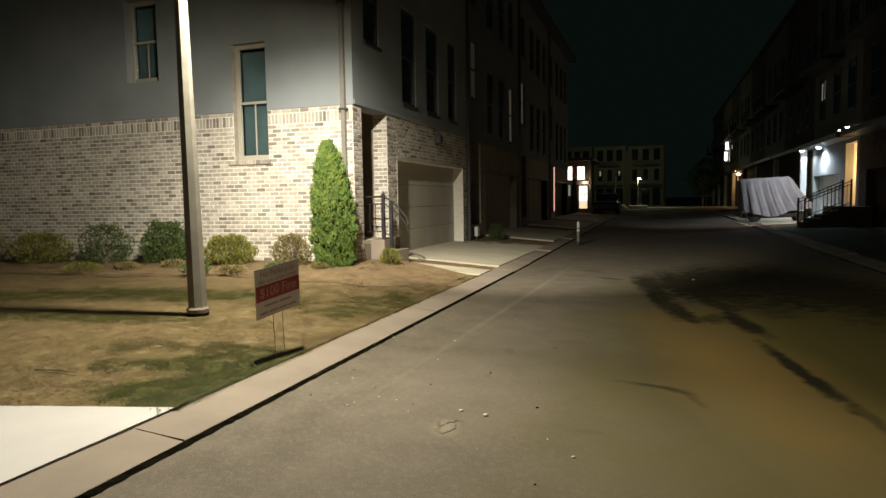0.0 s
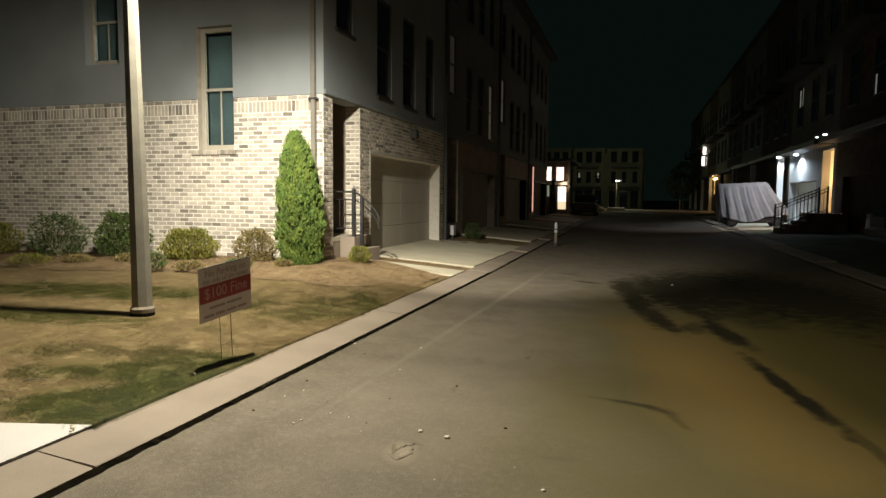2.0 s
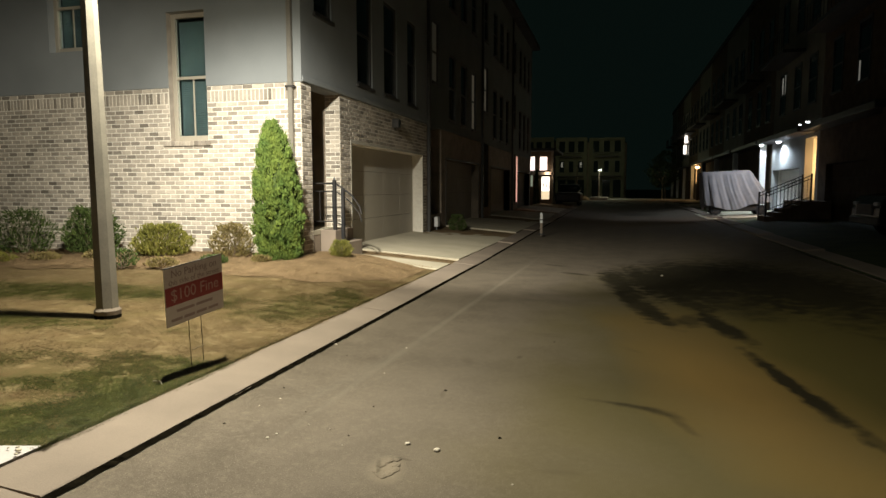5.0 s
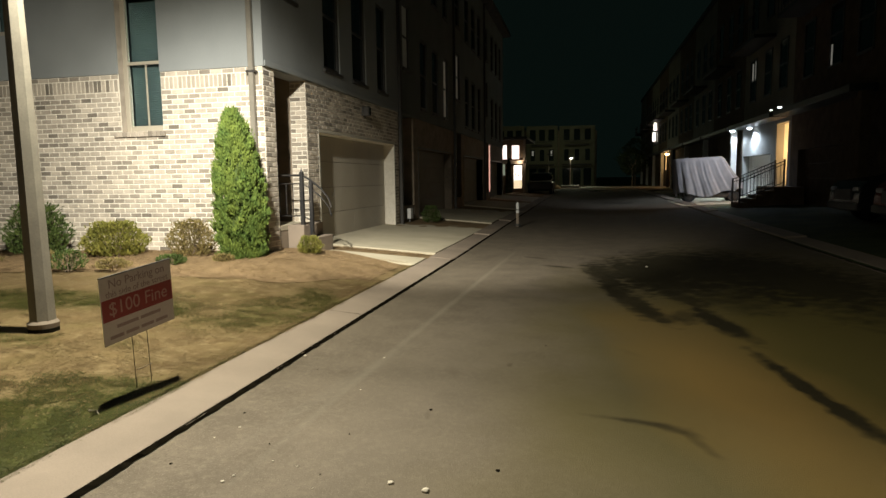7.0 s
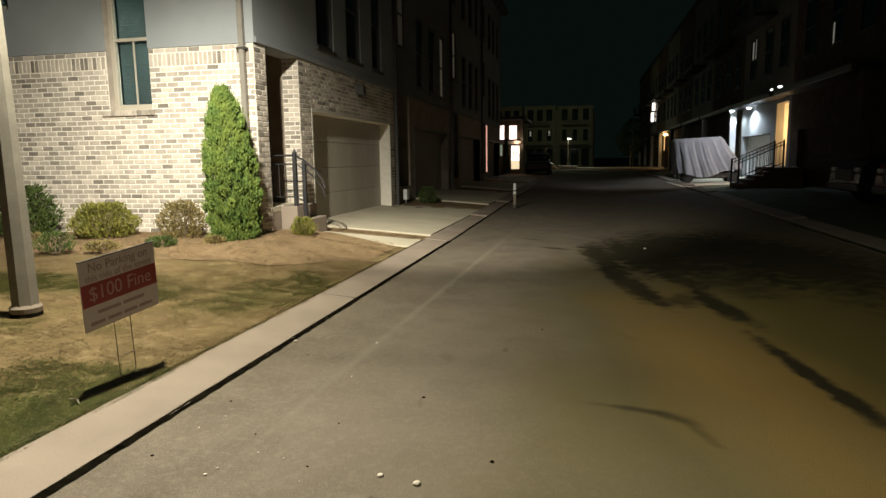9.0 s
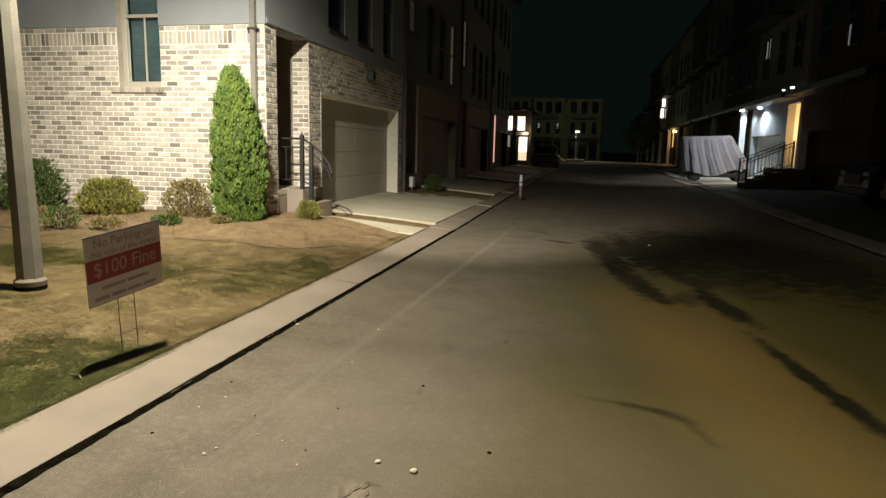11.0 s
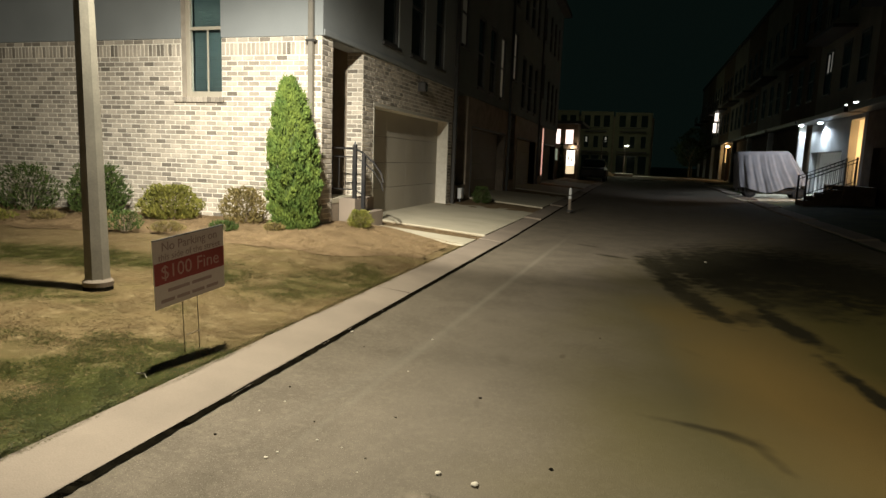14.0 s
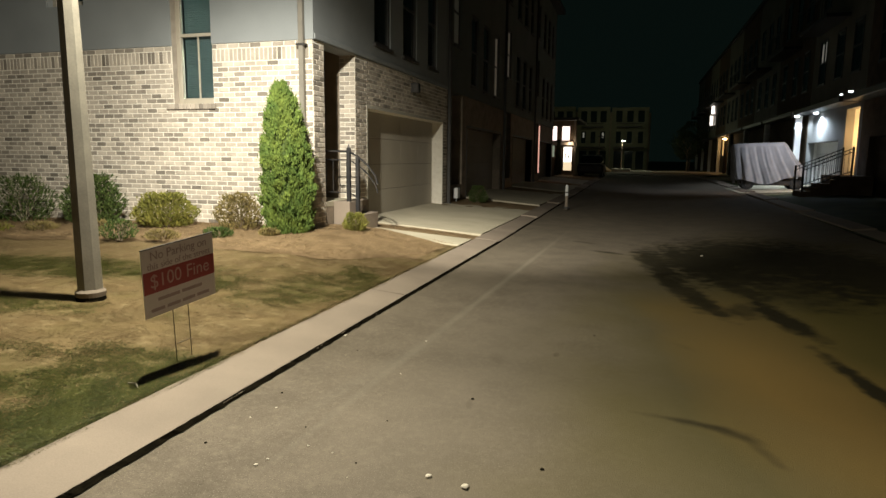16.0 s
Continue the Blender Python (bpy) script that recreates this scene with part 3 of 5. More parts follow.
def words(text, size, x, y, material, parent):
    cu = bpy.data.curves.new("lettering", "FONT")
    cu.body, cu.size, cu.align_x, cu.align_y, cu.extrude = text, size, "CENTER", "CENTER", 0.0006
    tmp = new("lettering", cu)
    me = bpy.data.meshes.new_from_object(tmp.evaluated_get(bpy.context.evaluated_depsgraph_get()))
    bpy.data.objects.remove(tmp)
    bm = bmesh.new()
    bm.from_mesh(me)
    bpy.data.meshes.remove(me)
    bmesh.ops.translate(bm, verts=bm.verts, vec=(x, y, 0.0064))
    bm.verts.ensure_lookup_table()
    left = set(bm.verts)
    while left:
        grown, edge = set(), [min(left, key=lambda v: v.index)]
        while edge:
            v = edge.pop()
            if v not in grown:
                grown.add(v)
                edge += [e.other_vert(v) for e in v.link_edges]
        left -= grown
        piece = bm.copy()
        piece.verts.ensure_lookup_table()
        keep = {v.index for v in grown}
        bmesh.ops.delete(piece, geom=[v for v in piece.verts if v.index not in keep], context="VERTS")
        part("letter", on_sign(piece), material, parent)
    bm.free()


words("$100 Fine", 0.128, 0, 0.003, SIGN_PALE, board)
words("No Parking on", 0.082, 0.0, 0.172, SIGN_INK, board)
words("this side of the street", 0.062, 0.0, 0.106, SIGN_INK, board)
for y, w, n in ((-0.120, 0.40, 2), (-0.185, 0.52, 4)):
    for i in range(n):
        a = -w / 2 + w * i / n
        part("lettering_bar", on_sign(B(a, a + w / n - 0.02, y - 0.011, y + 0.011, 0.0041, 0.0052)), SIGN_INK, board)
for dy in (-0.06, 0.09):
    part("stake", T((sx - 0.008, sy + dy, gz - 0.1), (sx - 0.032, sy + dy, 0.60), 0.003, seg=6), WIRE, notice)
part("crossbar", T((sx, sy - 0.06, gz + 0.13), (sx, sy + 0.09, gz + 0.13), 0.003, seg=6), WIRE, notice)

# ---- the row of houses on the lawn's side ----
FX, GY = -5.22, 11.37
BH, BL = 0.0794, 0.2032


def wall_y(bm, x0, x1):
    return lambda a, b, z0, z1: box(bm, x0, x1, a, b, z0, z1)


def window(parent, x, y0, y1, z0, z1, pane_mat, trim=TRIM, bars=1):
    """A sash window in a wall that faces +x; x is the wall's face."""
    w = part("window", (lambda bm: [box(bm, x - 0.10, x - 0.03, y0, y0 + 0.06, z0, z1), box(bm, x - 0.10, x - 0.03, y1 - 0.06, y1, z0, z1),
                                    box(bm, x - 0.10, x - 0.03, y0 + 0.06, y1 - 0.06, z0, z0 + 0.06), box(bm, x - 0.10, x - 0.03, y0 + 0.06, y1 - 0.06, z1 - 0.06, z1),
                                    box(bm, x - 0.095, x - 0.04, y0 + 0.06, y1 - 0.06, (z0 + z1) / 2 - 0.025, (z0 + z1) / 2 + 0.025)][0])(bmesh.new()), trim, parent)
    part("pane", B(x - 0.075, x - 0.065, y0 + 0.06, y1 - 0.06, z0 + 0.06, (z0 + z1) / 2 - 0.025), pane_mat, w)
    part("pane", B(x - 0.075, x - 0.065, y0 + 0.06, y1 - 0.06, (z0 + z1) / 2 + 0.025, z1 - 0.06), pane_mat, w)
    part("sill", B(x - 0.02, x + 0.05, y0 - 0.05, y1 + 0.05, z0 - 0.07, z0 - 0.002, bevel=0.008), trim, w)
    return w


LIT = glow("lit_pane", (0.75, 0.70, 0.55), 0.035)
LIT_DIM = glow("faintly_lit_pane", (0.55, 0.55, 0.45), 0.010)
LIT_DOOR = glow("lit_door_glass", (1.0, 0.50, 0.38), 0.9)


def garage_door(parent, x, y0, y1, z0, z1, material):
    gd = part("garage_door", B(x - 0.06, x - 0.03, y0, y1, z0, z1), DARK_TRIM, parent)
    n, h = 4, (z1 - z0) / 4
    for i in range(n):
        bm = box(bmesh.new(), x - 0.032, x, y0 + 0.01, y1 - 0.01, z0 + i * h + 0.004, z0 + (i + 1) * h - 0.004, 0.004)
        panels = 4
        w = (y1 - y0 - 0.02) / panels
        for j in range(panels):
            a = y0 + 0.01 + j * w
            box(bm, x - 0.002, x + 0.002, a + 0.10, a + w - 0.10, z0 + i * h + 0.09, z0 + (i + 1) * h - 0.09)
        part("panel", bm, material, gd)
    return gd


def house(k):
    d = k * UNIT
    first = k == 0
    y0, y1 = GY + d, GY + UNIT + d
    h = thing("townhouse", FX, y0, 0.2, "pale brick and siding townhouse with a closed tan garage" if first else "dim three-storey townhouse with a closed garage", "house", "houses along the alley")
    # Darker brick, siding and doors paint in the gloom on houses past the first.
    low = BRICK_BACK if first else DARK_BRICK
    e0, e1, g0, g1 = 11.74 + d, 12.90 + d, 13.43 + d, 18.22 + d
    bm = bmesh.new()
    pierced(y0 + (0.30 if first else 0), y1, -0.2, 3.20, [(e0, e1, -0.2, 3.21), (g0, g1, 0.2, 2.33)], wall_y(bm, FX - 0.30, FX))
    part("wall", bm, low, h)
    holes = [(11.85 + d, 12.55 + d, 4.45, 6.2), (13.72 + d, 14.55 + d, 3.55, 5.60), (15.25 + d, 16.12 + d, 3.55, 5.60), (16.90 + d, 17.60 + d, 3.55, 5.60)]
    up = [(11.85 + d, 12.55 + d, 7.2, 8.8), (13.72 + d, 14.55 + d, 7.0, 8.8), (15.25 + d, 16.12 + d, 7.0, 8.8), (16.90 + d, 17.60 + d, 7.0, 8.8)]
    bm = bmesh.new()
    pierced(y0 + (0.30 if first else 0), y1 - 0.03, 3.20, 9.7, holes + up, wall_y(bm, FX - 0.30, FX + 0.03))
    part("siding", bm, STUCCO if first else SHADED_SIDING, h, "smooth painted upper siding")
    part("belt_course", box(bmesh.new(), FX + 0.031, FX + 0.05, y0, y1 - 0.03, 3.21, 3.30, 0.006), STUCCO if first else SHADED_SIDING, h)
    for i, (a, b, z0, z1) in enumerate(holes + up):
        lit = LIT_DIM if (k == 1 and i == 0) else LIT if (k, i) in ((1, 3), (2, 0)) else GLASS
        window(h, FX + 0.03, a, b, z0, z1, lit, DARK_TRIM)
    # garage
    bm = bmesh.new()
    box(bm, FX - 0.34, FX + 0.012, g0 - 0.04, g0, 0.2, 2.33)
    box(bm, FX - 0.34, FX + 0.012, g1, g1 + 0.05, 0.2, 2.33)
    box(bm, FX - 0.34, FX + 0.012, g0 - 0.04, g1 + 0.05, 2.331, 2.39)
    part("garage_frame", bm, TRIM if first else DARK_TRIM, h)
    garage_door(h, FX - 0.28, g0, g1, 0.245, 2.33, DOOR_PAINT if first else SHADED_DOOR)
    # entry recess
    bm = bmesh.new()
    box(bm, FX - 1.6, FX - 0.30, e0 - 0.12, e0, -0.2, 3.44)
    box(bm, FX - 1.6, FX - 0.30, e1, e1 + 0.12, -0.2, 3.44)
    box(bm, FX - 1.72, FX - 1.6, e0 - 0.12, e1 + 0.12, -0.2, 3.44)
    box(bm, FX - 1.6, FX - 0.30, e0, e1, 3.45, 3.55)
    part("porch_wall", bm, DARK_BRICK, h)
    part("porch_floor", B(FX - 1.6, FX - 0.002, e0 + 0.02, e1 - 0.02, 0.0, 0.61), DARK_BRICK, h)
    part("porch_slab", B(FX - 1.6, FX + 0.004, e0 + 0.01, e1 - 0.01, 0.612, 0.69), DRIVE if first else DARK_BRICK, h)
    dr = part("front_door", box(bmesh.new(), FX - 1.598, FX - 1.55, e0 + 0.06, e1 - 0.06, 0.705, 2.75, 0.006), DARK_TRIM, h)
    part("door_handle", T((FX - 1.55, e0 + 0.16, 1.72), (FX - 1.48, e0 + 0.16, 1.72), 0.02), METAL, dr)
    if k == 3:
        part("lit_sidelight", B(FX + 0.005, FX + 0.025, y0 + 1.72, y0 + 1.95, 0.75, 3.1), LIT_DOOR, h, "glowing orange-pink glass strip beside the door")
    # roof and eaves
    bm = bmesh.new()
    box(bm, FX - 12, FX + 0.45, y0 - (0.4 if first else 0), y1 - 0.02 + (0.4 if k == 3 else 0), 9.70, 9.95, 0.02)
    part("roof", bm, ROOF, h)
    part("party_wall", B(FX - 11.8, FX - 0.31, y1 - 0.06, y1 - 0.035, -0.2, 9.69), STUCCO, h)
    # downspout between the houses
    if not first:
        part("downspout", box(bmesh.new(), FX + 0.032, FX + 0.12, y0 - 0.06, y0 + 0.04, 0.2, 9.69, 0.01), DARK_TRIM, h)
    return h


BRICK_BACK = MORTAR
# Darker copies of the end house's siding and door, with shade in their colour.
SHADED_SIDING = mat("shaded_row_siding", (0.13, 0.14, 0.125), (0.10, 0.11, 0.10), 1.0, 0.8, 0.15, 40)
SHADED_DOOR = mat("shaded_garage_door_paint", (0.20, 0.18, 0.14), (0.16, 0.145, 0.115), 1.5, 0.55, 0.1, 90, dist=0.002)
row = [house(k) for k in range(4)]
end_house = row[0]

# gable wall of the end house, pierced by its windows
WX0, WX1, WZ0, WZ1 = -7.80, -7.02, 2.27, 4.50
VX0, VX1, VZ0, VZ1 = -10.36, -9.55, 3.95, 5.60
bm = bmesh.new()
mk = lambda a, b, z0, z1: box(bm, a, b, GY, GY + 0.30, z0, z1)
pierced(-18.0, FX, -0.2, 3.20, [(WX0, WX1, WZ0, 3.21)], mk)
part("gable_wall", bm, MORTAR, end_house)
bm = bmesh.new()
mk = lambda a, b, z0, z1: box(bm, a, b, GY - 0.02, GY + 0.30, z0, z1)
pierced(-18.0, FX + 0.03, 3.205, 9.7, [(WX0, WX1, 3.20, WZ1), (VX0, VX1, VZ0, VZ1), (WX0, WX1, 6.9, 8.8), (VX0, VX1, 6.9, 8.8)], mk)
part("gable_siding", bm, STUCCO, end_house, "smooth painted upper gable")
for a, b, z0, z1 in ((WX0, WX1, WZ0, WZ1), (VX0, VX1, VZ0, VZ1), (WX0, WX1, 6.9, 8.8), (VX0, VX1, 6.9, 8.8)):
    y = GY + 0.115
    bm = bmesh.new()
    box(bm, a, a + 0.085, y, y + 0.07, z0, z1, 0.006)
    box(bm, b - 0.085, b, y, y + 0.07, z0, z1, 0.006)
    box(bm, a + 0.085, b - 0.085, y, y + 0.07, z0, z0 + 0.10, 0.006)
    box(bm, a + 0.085, b - 0.085, y, y + 0.07, z1 - 0.08, z1, 0.006)
    box(bm, a + 0.085, b - 0.085, y + 0.005, y + 0.06, (z0 + z1) / 2 - 0.025, (z0 + z1) / 2 + 0.025)
    w = part("window", bm, DOOR_PAINT, end_house)
    part("reveal", B(a + 0.001, a + 0.010, GY + 0.004, y - 0.002, z0 + 0.002, z1 - 0.002), BRICK if z0 < 3 else STUCCO, w)
    c = (a + b) / 2 + 0.03
    part("muntin", B(c - 0.012, c + 0.012, y + 0.012, y + 0.03, z0 + 0.10, (z0 + z1) / 2 - 0.025), DOOR_PAINT, w)
    for q0, q1 in ((z0 + 0.10, (z0 + z1) / 2 - 0.026), ((z0 + z1) / 2 + 0.026, z1 - 0.08)):
        p = part("pane", B(a + 0.085, b - 0.085, y + 0.032, y + 0.038, q0, q1), CLEAR, w)
        p.visible_shadow = False
    slats = int((z1 - z0 - 0.2) / 0.036)
    bm = bmesh.new()
    for i in range(slats):
        z = z0 + 0.11 + i * 0.036
        g = bmesh.ops.create_cube(bm, size=1, matrix=Matrix.Translation(((a + b) / 2, y + 0.12, z)) @ pose(0, 0, 0, -48, 0, 0) @ Matrix.Diagonal((b - a - 0.18, 0.036, 0.002, 1)))
    part("blind", bm, BLIND, w, "lowered slatted blind")
    # Dark sheet stands in for the unlit depth of the room.
    part("room_dark", B(a, b, y + 0.24, y + 0.245, z0, z1), DARK_TRIM, w)

# downspout at the corner
ds = thing("downspout", -5.36, GY - 0.05, 0.3, "bronze square downspout at the corner of the brick house", "downspout")
part("pipe", box(bmesh.new(), -5.405, -5.325, GY - 0.115, GY - 0.035, 0.25, 9.6, 0.012), POLE_PAINT, ds)
for z in (1.2, 3.1, 5.0):
    part("strap", box(bmesh.new(), -5.44, -5.29, GY - 0.12, GY - 0.010, z, z + 0.035), DARK_TRIM, ds)
part("elbow", T((-5.365, GY - 0.075, 0.30), (-5.30, GY - 0.30, 0.25), 0.042, seg=8), POLE_PAINT, ds)

# steps and railing before the entry
st = thing("entry_steps", -4.9, 12.4, 0.2, "pale concrete entry steps at the brick porch", "steps")
for i, (a, b, z) in enumerate(((-5.214, -4.92, 0.69), (-4.918, -4.74, 0.47))):
    part("step", box(bmesh.new(), a, b, 12.0, 12.8, 0.05, z, 0.01), CONCRETE, st)
for ry in (12.06,):
    rail = thing("handrail", -5.0, ry, 0.5, "black iron handrail of the entry steps", "railing", "entry handrails")
    part("post", box(bmesh.new(), -4.985, -4.925, ry - 0.03, ry + 0.03, 0.685, 1.58, 0.004), IRON, rail)
    part("post", box(bmesh.new(), -4.825, -4.765, ry - 0.03, ry + 0.03, 0.525, 1.43, 0.004), IRON, rail)
    part("finial", T((-4.955, ry, 1.58), (-4.955, ry, 1.64), 0.025, 0.004), IRON, rail)
    pts = [(-5.70, 1.52), (-4.95, 1.52), (-4.80, 1.44), (-4.62, 1.30), (-4.48, 1.12), (-4.44, 0.98)]
    for name, drop in (("top_rail", 0.0), ("middle_rail", 0.14), ("lower_rail", 0.68)):
        bm = bmesh.new()
        for (a, za), (b, zb) in list(zip(pts, pts[1:]))[:5 if drop < 0.5 else 2]:
            tube(bm, (a, ry, za - drop), (b, ry, zb - drop), 0.016 if not drop else 0.011, seg=6)
        part(name, bm, IRON, rail)
    for i in range(6):
        x = -5.62 + i * 0.125
        part("baluster", T((x, ry, 0.86), (x, ry, 1.38), 0.008, seg=5), IRON, rail)

# unlit lantern over the garage
ln = thing("wall_lantern", FX, 15.85, 2.9, "dark unlit lantern on the bricks above the garage", "lantern")
part("bracket", box(bmesh.new(), FX + 0.008, FX + 0.05, 15.80, 15.90, 2.85, 3.05, 0.005), DARK_TRIM, ln)
part("housing", box(bmesh.new(), FX + 0.05, FX + 0.19, 15.78, 15.92, 2.84, 3.06, 0.02), DARK_TRIM, ln)
part("pane", B(FX + 0.19, FX + 0.195, 15.80, 15.90, 2.87, 3.02), GLASS, ln)

# meter box by the second house
mb = thing("utility_box", -4.9, 19.3, 0.3, "small pale utility box by the garage corner", "utility box")
part("cabinet", box(bmesh.new(), FX + 0.035, FX + 0.16, 19.18, 19.42, 0.33, 0.62, 0.01), WHITE_PAINT, mb)
part("conduit", T((FX + 0.09, 19.3, 0.0), (FX + 0.09, 19.3, 0.34), 0.02), METAL, mb)

# ---- plants ----
def leaves(name, material, parent, n, shape, size, seed, up=0.4, label="", aspect=0.5):
    """Many small leaves; shape(rnd) gives a place and its outward direction."""
    rnd = random.Random(seed)
    vs, fs = [], []
    for i in range(n):
        p, out = shape(rnd)
        d = (out + Vector((rnd.uniform(-1, 1), rnd.uniform(-1, 1), rnd.uniform(-0.6, 1) + up)) * 0.9).normalized()
        side = d.cross(Vector((rnd.uniform(-1, 1), rnd.uniform(-1, 1), rnd.uniform(-1, 1)))).normalized()
        s = size * rnd.uniform(0.6, 1.4)
        k = len(vs)
        fold = d.cross(side) * s * 0.15
        vs += [p - d * s * 0.3, p + side * s * aspect * 0.5 + d * s * 0.25 + fold, p + d * s, p - side * s * aspect * 0.5 + d * s * 0.25 + fold]
        fs.append((k, k + 1, k + 2, k + 3))
    base = base_of(parent)
    return mesh_of(name, [v - base for v in vs], fs, material, parent, label)


def twigs(parent, cx, cy, z, r, h, n, seed, material=BARK, thick=0.008, name="branch"):
    rnd = random.Random(seed)
    for i in range(n):
        a, q = rnd.uniform(0, 6.28), rnd.uniform(0.3, 0.9)
        bm = bmesh.new()
        p0 = Vector((cx + 0.03 * math.cos(a), cy + 0.03 * math.sin(a), z - 0.02))
        p1 = Vector((cx + r * q * 0.45 * math.cos(a), cy + r * q * 0.45 * math.sin(a), z + h * 0.45))
        p2 = Vector((cx + r * q * math.cos(a + 0.3), cy + r * q * math.sin(a + 0.3), z + h * rnd.uniform(0.75, 0.98)))
        tube(bm, p0, p1, thick, thick * 0.7, 5)
        tube(bm, p1, p2, thick * 0.7, thick * 0.3, 5)
        for j in range(4):
            s = p1.lerp(p2, rnd.uniform(0.1, 0.8))
            tube(bm, s, s + Vector((rnd.uniform(-1, 1) * r * 0.35, rnd.uniform(-1, 1) * r * 0.35, h * rnd.uniform(0.08, 0.25))), thick * 0.4, thick * 0.2, 4)
        part(name, bm, material, parent)


def arborvitae(x, y, h, r, label, z):
    t = thing("arborvitae", x, y, z, label, "tree")
    part("trunk", T((x, y, z - 0.05), (x, y, z + h * 0.9), 0.05, 0.008), BARK, t)

    def radius(f, a):
        w = 0.88 + 0.4 * f if f < 0.3 else (1 - ((f - 0.3) / 0.7) ** 1.9) ** 0.62
        return r * max(0.02, w) * (1 + 0.13 * noise.noise((math.cos(a) * 2.4, math.sin(a) * 2.4, f * 9)) + 0.15 * noise.noise((math.cos(a) * 8, math.sin(a) * 8, f * 34)))

    sprays = []
    rs = random.Random(8)
    for i in range(1100):
        f, a = rs.random() ** 1.1, rs.uniform(0, 6.283)
        q = radius(f, a) * rs.uniform(0.80, 1.06)
        sprays.append((Vector((x + q * math.cos(a) - 0.08 * f * f, y + q * math.sin(a), z + 0.05 + f * (h - 0.06))), Vector((0.8 * math.cos(a), 0.8 * math.sin(a), 0.9 + f))))

    def shape(rnd):
        p, out = sprays[int(rnd.random() * len(sprays))]
        along = rnd.uniform(-0.03, 0.075)
        return p + out.normalized() * along + Vector((rnd.gauss(0, 0.020), rnd.gauss(0, 0.020), rnd.gauss(0, 0.022))), out

    leaves("foliage", ARBOR, t, 46000, shape, 0.034, 3, 0.9, aspect=0.5)
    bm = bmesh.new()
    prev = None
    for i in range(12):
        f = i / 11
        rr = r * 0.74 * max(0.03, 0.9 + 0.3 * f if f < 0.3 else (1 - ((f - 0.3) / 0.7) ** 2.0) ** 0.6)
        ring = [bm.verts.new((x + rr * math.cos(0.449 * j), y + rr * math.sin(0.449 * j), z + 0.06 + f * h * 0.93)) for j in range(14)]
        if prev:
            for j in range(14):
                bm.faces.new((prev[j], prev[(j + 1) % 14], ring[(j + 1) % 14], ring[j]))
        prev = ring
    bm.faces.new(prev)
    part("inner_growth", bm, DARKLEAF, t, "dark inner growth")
    return t


def shrub(x, y, rx, ry, h, material, n, seed, label, size=0.045, bare=0.0, flat=2.2, name="shrub", drop=0.04):
    z = lawn_z(x, y) + drop
    s = thing(name, x, y, z, label, "shrub", "shrubs along the wall")

    def shape(rnd):
        a = rnd.uniform(0, 6.283)
        f = rnd.uniform(0.04, 1.0)
        w = (1 - abs(2 * f - 0.85) ** flat * 0.55) if f < 0.92 else 0.8 - (f - 0.92) * 5
        lump = 1 + 0.22 * noise.noise((math.cos(a) * 2 + seed, math.sin(a) * 2, f * 3)) + 0.15 * noise.noise((math.cos(a) * 6 + seed, math.sin(a) * 6, f * 8))
        q = max(0.05, w * lump) * (1 - 0.7 * rnd.random() ** 2)
        return Vector((x + rx * q * math.cos(a), y + ry * q * math.sin(a), z + f * h * (1 + 0.12 * noise.noise((x * 3 + math.cos(a) * 2, math.sin(a) * 3, seed))))), Vector((math.cos(a), math.sin(a), 0.8))

    leaves("foliage", material, s, int(n * (1 - bare)), shape, size, seed, 0.5)
    twigs(s, x, y, z, rx * 0.9, h * 0.95, 9 if bare < 0.3 else 16, seed, GREYTWIG if bare >= 0.3 else BARK, 0.008)
    return s


arborvitae(-5.30, 10.70, 2.17, 0.33, "tall bright green columnar evergreen beside the brick corner", lawn_z(-5.31, 10.70))
shrub(-10.52, 10.72, 0.55, 0.42, 0.78, DARKLEAF, 2600, 11, "rounded grey-green shrub with bare pale twigs on straw", 0.045, 0.35)
shrub(-9.06, 10.80, 0.50, 0.40, 0.80, DARKLEAF, 3800, 12, "dense dark green rounded shrub against the bricks", 0.045)
shrub(-7.48, 10.66, 0.50, 0.42, 0.52, OLIVE, 4600, 13, "low olive green mounded shrub against the bricks", 0.04)
shrub(-6.18, 10.72, 0.35, 0.32, 0.54, TANLEAF, 2600, 14, "dry tan and olive shrub against the bricks", 0.036)
shrub(-12.3, 10.7, 0.75, 0.45, 0.62, OLIVE, 3000, 15, "low brownish shrub on the straw bed", 0.045)
shrub(-14.1, 10.7, 0.75, 0.45, 0.70, TANLEAF, 3000, 16, "dry brown shrub on the straw bed", 0.045)
shrub(-4.52, 11.35, 0.19, 0.17, 0.27, OLIVE, 1400, 17, "small clipped green shrub beside the steps", 0.032)
shrub(-4.62, 19.75, 0.26, 0.25, 0.46, DARKLEAF, 1800, 18, "small green shrub at the next garage corner", 0.036, drop=-0.06)
for i, (x, y, r, h, m) in enumerate(((-9.8, 9.5, 0.35, 0.16, OLIVE), (-7.15, 9.35, 0.26, 0.26, DARKLEAF), (-6.56, 9.50, 0.24, 0.13, TANLEAF), (-5.95, 9.9, 0.22, 0.13, DARKLEAF), (-9.1, 9.85, 0.25, 0.12, TANLEAF), (-8.25, 10.1, 0.25, 0.14, TANLEAF), (-5.35, 10.25, 0.15, 0.10, TANLEAF))):
    shrub(x, y, r, r * 0.8, h, m, 600, 30 + i, "small low sprawling plant on pine straw", 0.034, 0, 2.0, "ground_plant")

